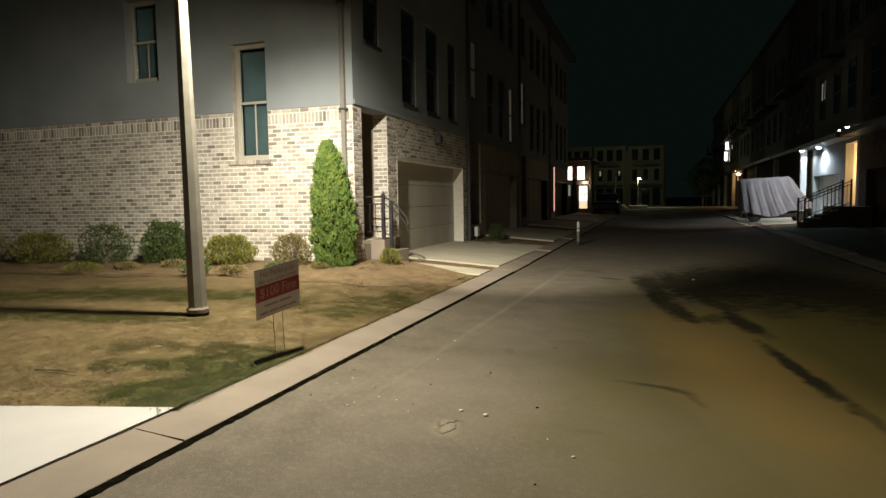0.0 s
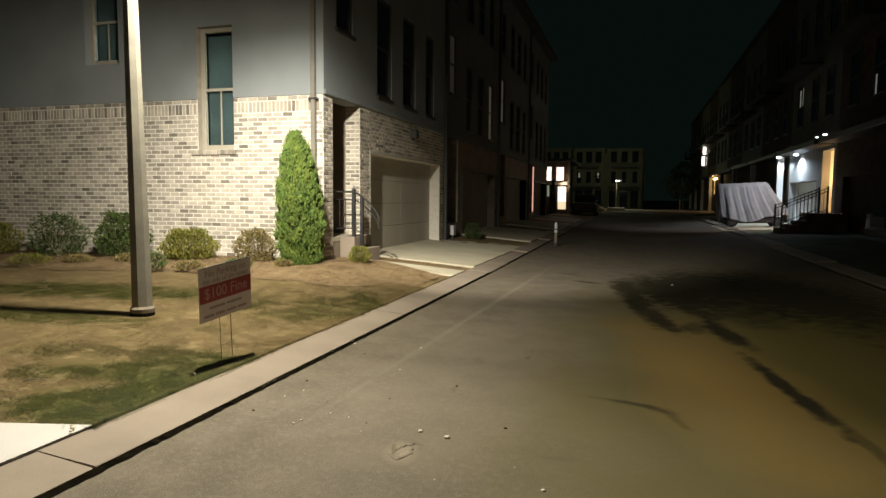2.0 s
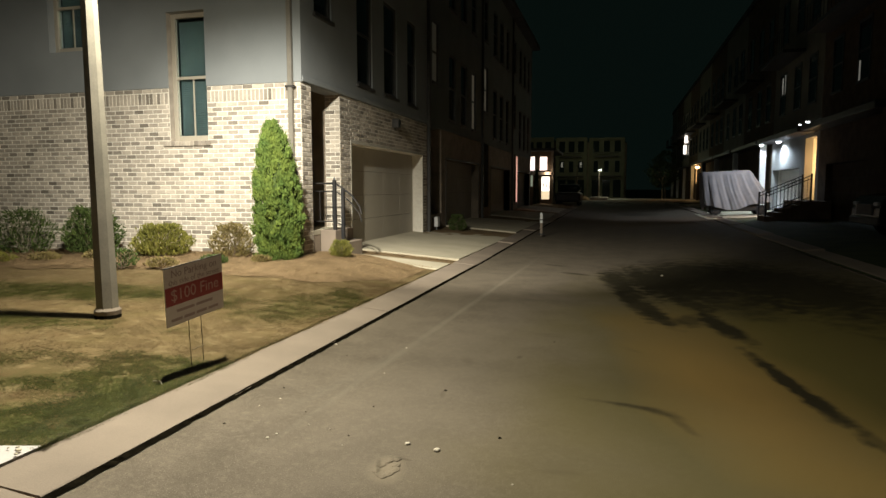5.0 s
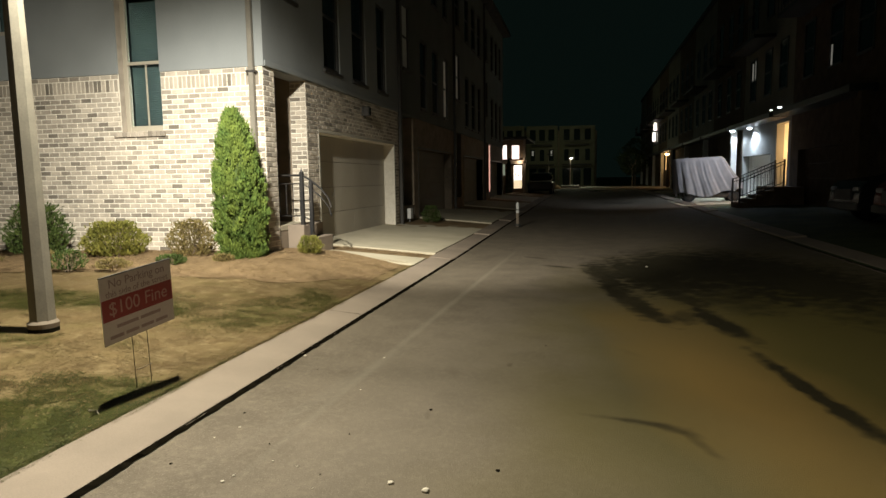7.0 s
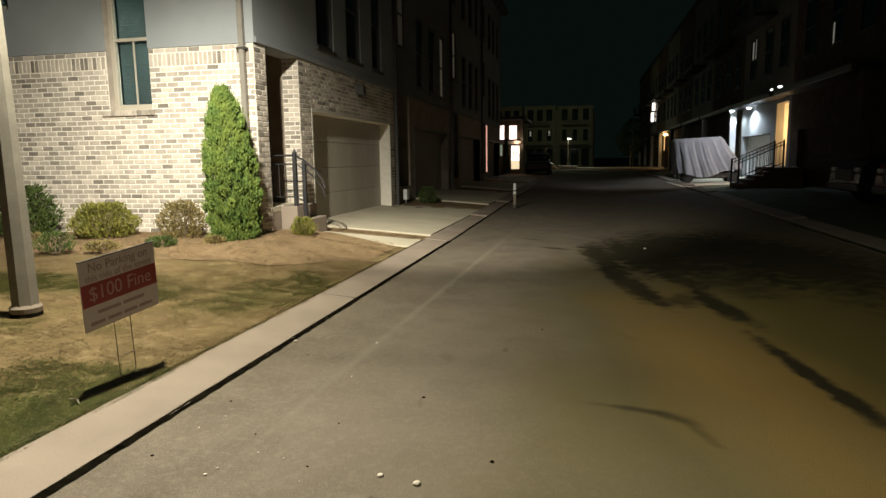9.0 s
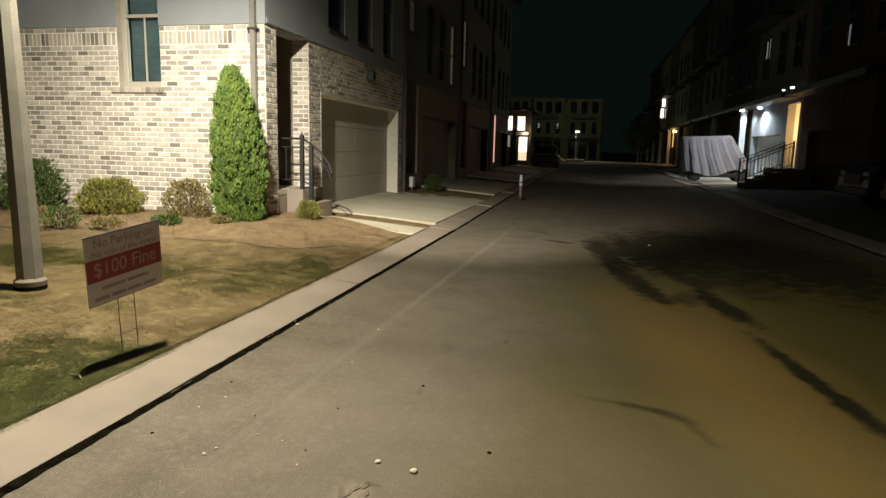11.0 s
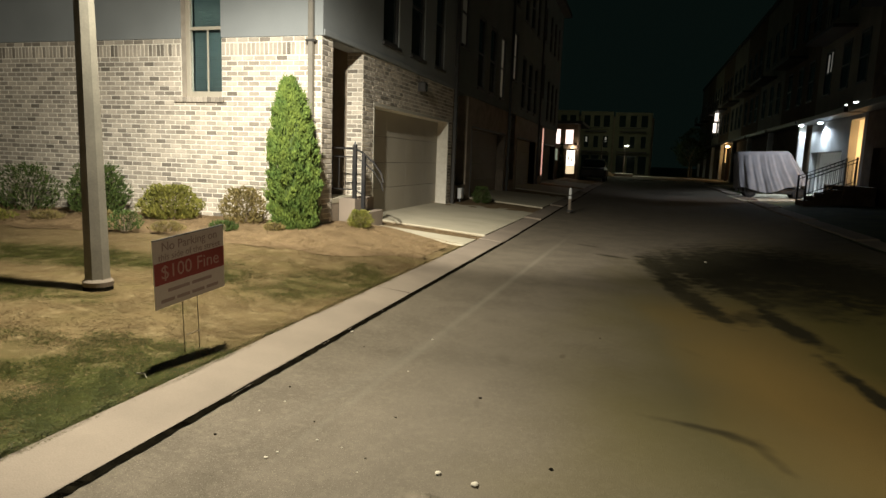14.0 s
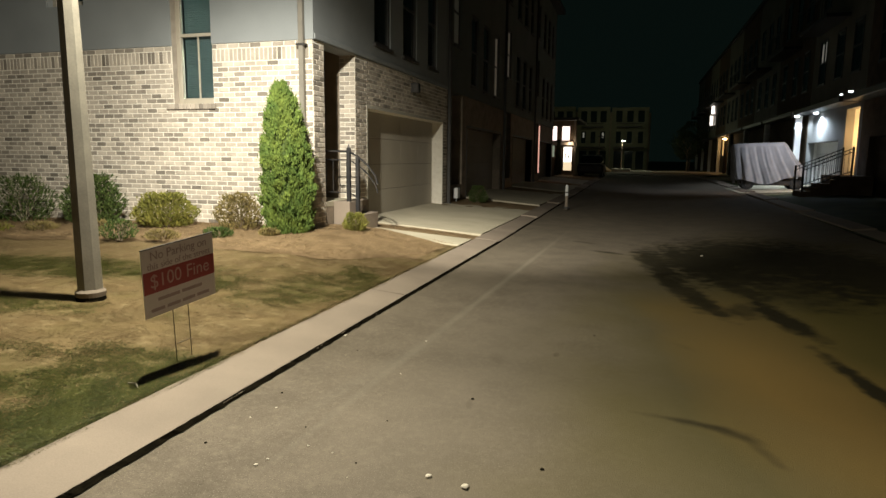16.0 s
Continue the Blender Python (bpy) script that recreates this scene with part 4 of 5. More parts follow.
# grass blades and straw
def inside_green(x, y):
    best = 0.0
    for cx, cy, rx, ry, turn, amount in GREEN:
        t = radians(turn)
        dx, dy = x - cx, y - cy
        u, v = (dx * math.cos(t) + dy * math.sin(t)) / rx, (-dx * math.sin(t) + dy * math.cos(t)) / ry
        q = math.hypot(u, v) + 0.9 * noise.noise((x * 2.2, y * 2.2, 0))
        best = max(best, amount * min(1, max(0, (1.35 - q) / 0.7)))
    return best


def blades(name, label, material, want_green, n, seed, length, width):
    rnd = random.Random(seed)
    vs, fs = [], []
    while len(fs) < n:
        x = -2.985 - 7.5 * rnd.random() ** 1.5
        y = rnd.uniform(3.4, 11.9)
        if y < paving_edge(x) or y > bed_front(x) + 0.15 or (rnd.random() < inside_green(x, y)) != want_green:
            continue
        tuft = noise.noise((x * 5, y * 5, 2))
        if tuft < -0.15 and rnd.random() < 0.6:
            continue
        z = lawn_z(x, y) + 0.004
        a, lean, s = rnd.uniform(0, 6.283), rnd.uniform(1.22, 1.54), length * rnd.uniform(0.5, 1.4) * (1 + 0.5 * tuft)
        dx, dy = math.cos(a), math.sin(a)
        k = len(vs)
        w = width * rnd.uniform(0.7, 1.3)
        vs += [(x - dy * w, y + dx * w, z), (x + dy * w, y - dx * w, z), (x + dx * s * math.sin(lean), y + dy * s * math.sin(lean), z + s * math.cos(lean) * 0.5 + 0.002)]
        fs.append((k, k + 1, k + 2))
    return tagged(mesh_of(name, vs, fs, material), label, "grass", "", "stuff")


blades("dry_grass", "dry tan grass blades over the lawn", GRASS_DRY, False, 150000, 21, 0.026, 0.0026)
blades("green_grass", "green grass blades in patches of the lawn", GRASS_GREEN, True, 110000, 22, 0.028, 0.0027)
rnd = random.Random(41)
vs, fs = [], []
while len(fs) < 14000:
    y = 4.2 + 8.0 * rnd.random() ** 1.4
    hang = 0.5 + 0.5 * noise.noise((y * 2.3, 5, 0)) + 0.35 * noise.noise((y * 9, 1, 0))
    x = -3.045 + rnd.uniform(-0.03, 0.02) + 0.03 * hang
    z, s = 0.036, rnd.uniform(0.02, 0.05) * (0.6 + 0.7 * max(0.0, hang))
    a = rnd.gauss(0.0, 1.1)
    k = len(vs)
    vs += [(x, y - 0.0026, z), (x, y + 0.0026, z), (x + s * math.cos(a), y + s * math.sin(a) * 0.7, z + s * rnd.uniform(0.1, 0.5))]
    fs.append((k, k + 1, k + 2))
tagged(mesh_of("edge_grass", vs, fs, GRASS_EDGE), "ragged brown and green grass hanging over the kerb", "grass", "", "stuff")
rnd = random.Random(31)
vs, fs = [], []
while len(fs) < 42000:
    x, y = rnd.uniform(-13.0, -3.1), rnd.uniform(9.0, 11.4)
    if rnd.random() < 0.12:
        x, y = rnd.uniform(-5.0, -3.1), rnd.uniform(12.8, 13.5) if rnd.random() < 0.5 else rnd.uniform(11.2, 12.0)
    if y < bed_front(x) - 0.15 * rnd.random() and y < 12:
        continue
    z = (lawn_z(x, y) + 0.055 + 0.03 * noise.noise((x * 3, y * 3, 1))) if y < 11.9 else 0.03 + 0.084 * min(2.2, max(0.0, -3.0 - x))
    a, s = rnd.uniform(0, 6.283), rnd.uniform(0.05, 0.13)
    dx, dy = math.cos(a), math.sin(a)
    k = len(vs)
    vs += [(x - dy * 0.0022, y + dx * 0.0022, z), (x + dy * 0.0022, y - dx * 0.0022, z), (x + dx * s, y + dy * s, z + rnd.uniform(-0.005, 0.03))]
    fs.append((k, k + 1, k + 2))
tagged(mesh_of("pine_straw", vs, fs, NEEDLE), "loose brown pine needles over the bed", "pine straw", "", "stuff")

# loose stones, the broken patch and litter on the asphalt
def pebble(x, y, r, seed, material, label, category="stone", name="pebble"):
    r *= 0.8
    rnd = random.Random(seed)
    bm = bmesh.new()
    bmesh.ops.create_icosphere(bm, subdivisions=2, radius=r)
    for v in bm.verts:
        v.co *= 1 + 0.35 * noise.noise(v.co * (1.4 / r) + Vector((seed, 0, 0)))
        v.co.z *= 0.45
    z = road_z(x, y) if x > KX else lawn_z(x, y) + 0.02
    bmesh.ops.translate(bm, verts=bm.verts, vec=(x, y, z + r * 0.25))
    ob = part(name, bm, material, None, "", True)
    return tagged(ob, label, category, "loose stones on the asphalt")


for i, (x, y, r) in enumerate(((-1.05, 5.03, 0.026), (-1.24, 5.06, 0.020), (-2.31, 5.47, 0.009), (-2.04, 4.85, 0.013), (-2.02, 4.92, 0.010), (-2.57, 6.94, 0.018), (-1.91, 5.12, 0.008), (-1.93, 7.09, 0.012), (-0.38, 4.55, 0.016), (-0.57, 4.77, 0.008),
                               (-1.76, 5.10, 0.007), (0.72, 13.4, 0.03), (-1.59, 4.91, 0.006), (-2.37, 5.30, 0.006), (-0.95, 4.45, 0.006), (-1.85, 6.3, 0.007))):
    pebble(x, y, r, i, STONE, "small pale stone lying on the asphalt")
for i, (x, y, r) in enumerate(((-0.74, 5.34, 0.014), (-2.40, 5.68, 0.010), (-2.40, 4.95, 0.010), (-1.65, 5.56, 0.008), (-2.03, 5.31, 0.007), (-1.28, 6.07, 0.014), (-2.33, 6.64, 0.008), (-0.53, 4.11, 0.009), (-1.61, 5.05, 0.007), (-0.65, 7.9, 0.010))):
    pebble(x, y, r, 40 + i, CRACK, "small dark clod lying on the asphalt", "clod", "clod")
for i, (x, y, r) in enumerate(((-3.08, 4.14, 0.020), (-3.12, 4.17, 0.014), (-3.05, 4.10, 0.012), (-3.16, 4.15, 0.009))):
    pebble(x, y, r, 70 + i, DRIVE, "grey crumb of broken concrete at the paving corner", "rubble", "concrete_crumb")
bm = bmesh.new()
for i in range(9):
    a = 0.7 * i
    r = 0.05 + 0.05 * noise.noise((i * 1.7, 0, 3))
    x, y = -1.24 + 0.9 * r * math.cos(a), 4.72 + 2.0 * r * math.sin(a)
    g = bmesh.ops.create_icosphere(bm, subdivisions=1, radius=0.028 + 0.012 * noise.noise((i, 2, 0)))
    for v in g["verts"]:
        v.co = Vector((v.co.x, v.co.y * 1.5, v.co.z * 0.25)) + Vector((x, y, road_z(x, y)))
tagged(part("broken_patch", bm, ASPHALT), "crumbled patch of broken asphalt", "patch")
for x, y, a, half, r, m, label in ((-4.52, 4.57, 0.05, 0.22, 0.007, BARK, "long brown stick lying on the dry lawn"), (-3.19, 5.32, -0.38, 0.06, 0.006, GREYTWIG, "pale dry twig lying on the lawn"),
                                   (-4.05, 4.72, 0.5, 0.07, 0.005, GREYTWIG, "pale dry twig lying on the lawn")):
    z = (lawn_z(x, y) if x < -3.02 else 0.028) + 0.016
    bm = T((x - half * math.cos(a), y - half * math.sin(a), z), (x + half * 0.1, y + 0.015, z + 0.008), r, r * 0.8, 6)
    tube(bm, (x + half * 0.1, y + 0.015, z + 0.008), (x + half * math.cos(a), y + half * math.sin(a), z), r * 0.8, r * 0.4, 6)
    tagged(part("twig", bm, m), label, "twig", "fallen twigs")

# marker post at the edge of the alley
hx, hyy = -2.22, 20.4
hz = road_z(hx, hyy) + 0.07
mp = thing("marker_post", hx, hyy, hz, "slim grey marker post with a white top at the road edge", "post")
part("shaft", T((hx, hyy, hz - 0.05), (hx, hyy, hz + 0.34), 0.045, 0.042, 14), CONCRETE, mp)
part("base_flange", T((hx, hyy, hz - 0.02), (hx, hyy, hz + 0.035), 0.10, 0.075, 16), DARK_TRIM, mp)
bm = T((hx, hyy, hz + 0.34), (hx, hyy, hz + 0.61), 0.047, 0.042, 14)
tube(bm, (hx, hyy, hz + 0.61), (hx, hyy, hz + 0.65), 0.042, 0.02, 14)
part("reflective_top", bm, WHITE_PAINT, mp, "white reflective sleeve")
part("band", T((hx, hyy, hz + 0.42), (hx, hyy, hz + 0.45), 0.050, 0.050, 14), DARK_TRIM, mp)

# ---- the row of houses across the alley ----
RF = 7.6
VERGE = mat("night_verge", (0.07, 0.08, 0.03), (0.04, 0.05, 0.02), 1.5, 0.95, 0.6, 30)
sheet("right_verge", list(np.linspace(RX, 9, 8)), list(np.linspace(-30, 100, 60)), lambda x, y: 0.06 + 0.22 * smooth01((x - RX) / 3.2), VERGE, "dark planted verge across the alley", "verge")
for y0, y1 in ((29.6, 37.6), (46.3, 53.6), (62.3, 69.6)):
    slab("driveway", "pale concrete driveway across the alley", RX - 0.15, RF + 0.4, y0 + 0.3, y1 - 0.3, y0 + 1.5, y1, 0.17, 0.33, DRIVE)
for i in range(17):
    o = new("kerb_stone", kerb_mesh)
    o.matrix_world = pose(RX - 2.6 + 0.08, -20 + SLAB * (i + 1), 0.06 + alley_rise(-20 + SLAB * (i + 0.5)), 0, 0, 180)
    tagged(o, "concrete kerb length across the dark alley", "kerb", "", "structure")
ROW_BRICK = mat("umber_row_brick", (0.16, 0.11, 0.07), (0.10, 0.07, 0.045), 2.5, 0.9, 0.4, 40)
ROW_SIDING = mat("row_siding", (0.24, 0.22, 0.16), (0.18, 0.165, 0.12), 1.0, 0.8, 0.2, 40)
# Paler copy of the row siding, with the garage lamps' light in its colour.
ROW_LIT = mat("lit_row_siding", (0.30, 0.30, 0.29), (0.25, 0.25, 0.24), 1.0, 0.8, 0.2, 40)
PALE_POST = mat("pale_porch_paint", (0.72, 0.70, 0.66), (0.64, 0.62, 0.58), 2, 0.6, 0.1, 60)


LIT_SLIT = glow("lit_curtain_gap", (0.75, 0.72, 0.62), 0.16)


def facing_window(parent, x, y0, y1, z0, z1, pane):
    w = part("window", (lambda bm: [box(bm, x - 0.04, x + 0.02, y0 - 0.06, y0, z0, z1), box(bm, x - 0.04, x + 0.02, y1, y1 + 0.06, z0, z1), box(bm, x - 0.04, x + 0.02, y0 - 0.06, y1 + 0.06, z1, z1 + 0.08),
                                    box(bm, x - 0.06, x + 0.02, y0 - 0.08, y1 + 0.08, z0 - 0.08, z0), box(bm, x - 0.03, x + 0.02, y0, y1, (z0 + z1) / 2 - 0.03, (z0 + z1) / 2 + 0.03)][0])(bmesh.new()), DARK_TRIM, parent)
    part("pane", B(x - 0.01, x + 0.01, y0, y1, z0, z1), pane, w)
    return w


def row_house(k):
    y0 = 22.0 + 8 * k
    y1 = y0 + 7.98
    h = thing("row_house", RF, y0, 0.2, "dark brick three-storey row house with a porch" if k != 1 else "row house with a white garage lit by blue-white lamps", "house", "row houses across the alley")
    g0, g1 = y0 + 2.75, y0 + (7.75 if k == 1 else 7.0)
    wins = [(y0 + 0.9, y0 + 1.9, 5.0, 6.9), (y0 + 3.2, y0 + 4.2, 5.0, 6.9), (y0 + 5.8, y0 + 6.8, 5.0, 6.9), (y0 + 0.9, y0 + 1.9, 8.4, 10.3), (y0 + 3.2, y0 + 4.2, 8.4, 10.3), (y0 + 5.8, y0 + 6.8, 8.4, 10.3)]
    bm = bmesh.new()
    pierced(y0, y1, -0.3, 4.0, [(g0, g1, 0.2, 2.35)] + ([(y0 + 0.35, y0 + 1.95, 0.95, 3.55)] if k == 1 else []), wall_y(bm, RF, RF + 0.3))
    part("wall", bm, ROW_LIT if k == 1 else ROW_BRICK, h)
    bm = bmesh.new()
    pierced(y0, y1, 4.0, 12.3, wins, wall_y(bm, RF + 0.02, RF + 0.3))
    part("upper_wall", bm, ROW_SIDING if k % 2 else ROW_BRICK, h)
    part("side_wall", B(RF + 0.31, RF + 11, y0, y0 + 0.1, -0.3, 12.29), ROW_BRICK, h)
    for i, (a, b, z0, z1) in enumerate(wins):
        w = facing_window(h, RF + 0.03, a, b, z0, z1, GLASS)
        for y, wide, low, high in {(1, 2): ((a + 0.08, 0.14, 5.95, 6.85), (a + 0.55, 0.22, 6.0, 6.8)), (0, 1): ((b - 0.16, 0.12, z0 + 0.02, z0 + 0.68),)}.get((k, i), ()):
            part("curtain_gap", B(RF + 0.012, RF + 0.019, y, y + wide, low, high), LIT_SLIT, w, "narrow lit gap between curtains")
    if k == 1:
        bm = bmesh.new()
        for a, b, c, e in ((RF + 0.3, RF + 1.3, y0 + 0.25, y0 + 0.35), (RF + 0.3, RF + 1.3, y0 + 1.95, y0 + 2.05), (RF + 1.3, RF + 1.4, y0 + 0.25, y0 + 2.05)):
            box(bm, a, b, c, e, 0.9, 3.65)
        box(bm, RF + 0.3, RF + 1.3, y0 + 0.35, y0 + 1.95, 3.55, 3.65)
        box(bm, RF, RF + 1.3, y0 + 0.35, y0 + 1.95, 0.85, 0.95)
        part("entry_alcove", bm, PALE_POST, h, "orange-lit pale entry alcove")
        part("front_door", B(RF + 1.25, RF + 1.298, y0 + 0.6, y0 + 1.6, 0.955, 3.0), DARK_TRIM, h)
    back = 0.20 if k == 1 else 0.0
    if k == 1:
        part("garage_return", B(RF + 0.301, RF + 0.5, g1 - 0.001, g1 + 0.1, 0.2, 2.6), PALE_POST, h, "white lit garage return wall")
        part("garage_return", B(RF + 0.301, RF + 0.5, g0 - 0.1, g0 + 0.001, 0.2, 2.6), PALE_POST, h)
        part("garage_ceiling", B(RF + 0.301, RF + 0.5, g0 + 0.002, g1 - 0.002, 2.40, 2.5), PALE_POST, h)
    gd = part("garage_door", B(RF + 0.26 + back, RF + 0.29 + back, g0 + 0.004, g1 - 0.004, 0.2, 2.39), DARK_TRIM, h)
    for i in range(4):
        # Doors of the unlit houses take dark brick colour as painted shade.
        part("panel", box(bmesh.new(), RF + 0.225 + back, RF + 0.259 + back, g0 + 0.01, g1 - 0.01, 0.21 + i * 0.535, 0.735 + i * 0.535, 0.01), WHITE_PAINT if k == 1 else ROW_BRICK, gd)
    part("canopy", box(bmesh.new(), RF - 0.75, RF - 0.002, y0 + 0.3, y1 - 0.2, 3.70, 3.92, 0.02), DARK_TRIM, h)
    part("parapet", B(RF - 0.12, RF + 0.34, y0, y1, 12.30, 12.6), DARK_TRIM, h)
    part("roof", B(RF + 0.30, RF + 11, y0, y1, 12.295, 12.40), ROOF, h)
    bal = part("balcony", box(bmesh.new(), RF - 0.9, RF - 0.002, y0 + 2.6, y1 - 0.8, 7.3, 7.45, 0.01), DARK_TRIM, h)
    part("balcony_rail", B(RF - 0.9, RF - 0.86, y0 + 2.6, y1 - 0.8, 8.30, 8.35), IRON, bal)
    for j in range(12):
        y = y0 + 2.65 + j * 0.41
        part("baluster", B(RF - 0.89, RF - 0.87, y, y + 0.02, 7.45, 8.30), IRON, bal)
    for yy in (() if k == 1 else (y0,)):
        c = part("porch_post", box(bmesh.new(), RF - 0.55, RF - 0.27, yy - 0.02, yy + 0.26, 0.25, 3.698, 0.01), PALE_POST if k else ROW_BRICK, h)
        part("capital", box(bmesh.new(), RF - 0.58, RF - 0.24, yy - 0.05, yy + 0.29, 3.05, 3.12, 0.01), PALE_POST if k else ROW_BRICK, c)
    return h


for k in range(10):
    row_house(k)

stoop = thing("stoop", 6.9, 28.8, 0.2, "raised stoop with steps across the alley, shadow painted in", "steps")
# Dark brick puts the shadow over landing and steps into their colour.
part("landing", B(6.55, RF - 0.003, 28.1, 30.6, 0.1, 0.95), ROW_BRICK, stoop)
for i in range(4):
    part("step", box(bmesh.new(), 5.35 + i * 0.30, 5.65 + i * 0.30, 28.1, 29.4, 0.1, 0.37 + 0.145 * i, 0.008), ROW_BRICK, stoop)
for ry in (28.15, 29.35):
    rail = thing("handrail", 5.4, ry, 0.3, "black iron stair railing of the stoop", "railing", "stoop handrails")
    for x, z0, z1 in ((5.38, 0.30, 1.30), (6.90, 0.95, 1.98)):
        part("post", B(x - 0.03, x + 0.03, ry - 0.03, ry + 0.03, z0, z1), IRON, rail)
    for dz in (0.0, -0.12, -0.80):
        part("rail", T((5.38, ry, 1.25 + dz), (6.90, ry, 1.92 + dz), 0.018, seg=6), IRON, rail)
    for j in range(11):
        f = (j + 1) / 12
        part("baluster", T((5.38 + 1.52 * f, ry, 0.45 + 0.67 * f), (5.38 + 1.52 * f, ry, 1.25 + 0.67 * f), 0.009, seg=5), IRON, rail)

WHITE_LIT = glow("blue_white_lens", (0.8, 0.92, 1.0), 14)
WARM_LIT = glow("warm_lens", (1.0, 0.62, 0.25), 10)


def ceiling_lamp(x, y, z, m, r, label):
    l = thing("porch_lamp", x, y, z, label, "lamp", "porch lamps")
    part("canopy_plate", T((x, y, z + 0.02), (x, y, z + 0.05), r * 1.2, r * 1.2, 14), DARK_TRIM, l)
    bm = bmesh.new()
    bmesh.ops.create_uvsphere(bm, u_segments=14, v_segments=8, radius=r, matrix=Matrix.Translation((x, y, z)) @ Matrix.Diagonal((1, 1, 0.5, 1)))
    part("shade", bm, m, l, "glowing shade", True)


ceiling_lamp(7.35, 35.6, 3.65, WHITE_LIT, 0.11, "bright blue-white lamp under the garage canopy")
ceiling_lamp(7.0, 37.6, 3.65, WHITE_LIT, 0.11, "bright blue-white lamp under the garage canopy")
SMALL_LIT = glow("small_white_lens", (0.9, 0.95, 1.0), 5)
ceiling_lamp(7.3, 30.6, 4.12, SMALL_LIT, 0.085, "small white lamp on the dark house front")
ceiling_lamp(7.3, 31.8, 4.12, SMALL_LIT, 0.055, "small white lamp on the dark house front")
ceiling_lamp(8.15, 31.2, 3.45, WARM_LIT, 0.06, "warm orange porch lamp above the stoop")
ceiling_lamp(7.2, 66.2, 3.45, WARM_LIT, 0.22, "warm orange porch lamp far along the row")
for yy, z0, z1 in ((80.0, 6.65, 8.1), (81.0, 5.45, 6.8)):
    t = thing("wall_lantern", RF - 0.1, yy, z0, "bright white lantern high on the far row house", "lamp", "far wall lanterns")
    part("lantern_body", B(RF - 0.34, RF - 0.02, yy, yy + 0.1, z0, z1 - 0.3), glow("lantern_white", (1.0, 0.9, 0.8), 2), t)
    part("lantern_cap", B(RF - 0.55, RF - 0.003, yy - 0.05, yy + 0.15, z1 - 0.3, z1 - 0.24), DARK_TRIM, t)
lit_entry = thing("lit_entry", RF - 0.1, 64.5, 0.3, "warm lit entry far along the row houses", "doorway")
WARM_ENTRY = glow("warm_entry", (1.0, 0.6, 0.22), 0.9)
for y0, y1 in ((63.6, 65.2), (68.2, 70.2)):
    part("glass", B(RF - 0.06, RF - 0.02, y0, y1, 2.0, 3.75), WARM_ENTRY, lit_entry)
part("lintel", B(RF - 0.45, RF - 0.01, 61.8, 71.0, 3.78, 3.95), PALE_POST, lit_entry)
for y in (61.9, 66.2, 70.7):
    part("column", B(RF - 0.42, RF - 0.2, y, y + 0.22, 0.2, 3.78), DARK_TRIM, lit_entry)


# ---- vehicles parked in the dark across the alley ----
def suv(x, y, paint, label):
    """An estate car with its nose towards the alley; x is its nose, y its near flank."""
    z = 0.06 + 0.22 * smooth01((x + 0.8 - RX) / 3.2)
    c = thing("parked_car", x + 2.2, y + 0.92, z, label, "car", "cars parked across the alley")
    bm = bmesh.new()
    prof = [(0.0, 0.35), (0.02, 0.75), (0.12, 0.98), (1.15, 1.12), (1.75, 1.62), (2.2, 1.70), (3.9, 1.68), (4.35, 1.15), (4.42, 0.8), (4.40, 0.35)]
    sides = [[bm.verts.new((x + u, y + v + (0.12 * k if h > 1.2 else 0.0), z + h)) for u, h in prof] for v, k in ((0.0, 1), (1.84, -1))]
    bm.faces.new(sides[0])
    bm.faces.new(sides[1][::-1])
    for i in range(len(prof)):
        bm.faces.new((sides[0][i], sides[1][i], sides[1][(i + 1) % len(prof)], sides[0][(i + 1) % len(prof)]))
    bmesh.ops.recalc_face_normals(bm, faces=bm.faces)
    bmesh.ops.bevel(bm, geom=list(bm.edges), offset=0.05, segments=2, affect="EDGES")
    part("body", bm, paint, c)
    bm = box(bmesh.new(), -0.30, 0.30, -0.68, 0.68, -0.008, 0.008)
    bmesh.ops.transform(bm, matrix=pose(x + 1.44, y + 0.92, z + 1.375, 0, -40, 0), verts=bm.verts)
    part("windscreen", bm, GLASS, c)
    part("grille", box(bmesh.new(), x - 0.02, x + 0.04, y + 0.45, y + 1.39, z + 0.55, z + 0.80, 0.01), DARK_TRIM, c)
    part("bumper", box(bmesh.new(), x - 0.05, x + 0.12, y + 0.05, y + 1.79, z + 0.32, z + 0.50, 0.03), DARK_TRIM, c)
    for a in (0.14, 1.46):
        part("headlight", box(bmesh.new(), x - 0.01, x + 0.14, y + a, y + a + 0.24, z + 0.76, z + 0.85, 0.02), METAL, c, "clear headlight lens")
    for u in (0.85, 3.5):
        for v in (-0.02, 1.66):
            wh = part("wheel", T((x + u, y + v, z + 0.34), (x + u, y + v + 0.2, z + 0.34), 0.34, 0.34, 20), TYRE, c)
            part("rim", T((x + u, y + v - 0.006, z + 0.34), (x + u, y + v + 0.206, z + 0.34), 0.2, 0.2, 14), METAL, wh)
    return c


suv(5.6, 17.9, mat("black_car_paint", (0.012, 0.012, 0.014), (0.02, 0.02, 0.022), 5, 0.25, 0, 60), "black estate car parked unlit across the alley")
suv(5.6, 15.4, mat("dark_red_car_paint", (0.12, 0.012, 0.012), (0.09, 0.01, 0.01), 5, 0.25, 0, 60), "dark red estate car parked unlit across the alley")

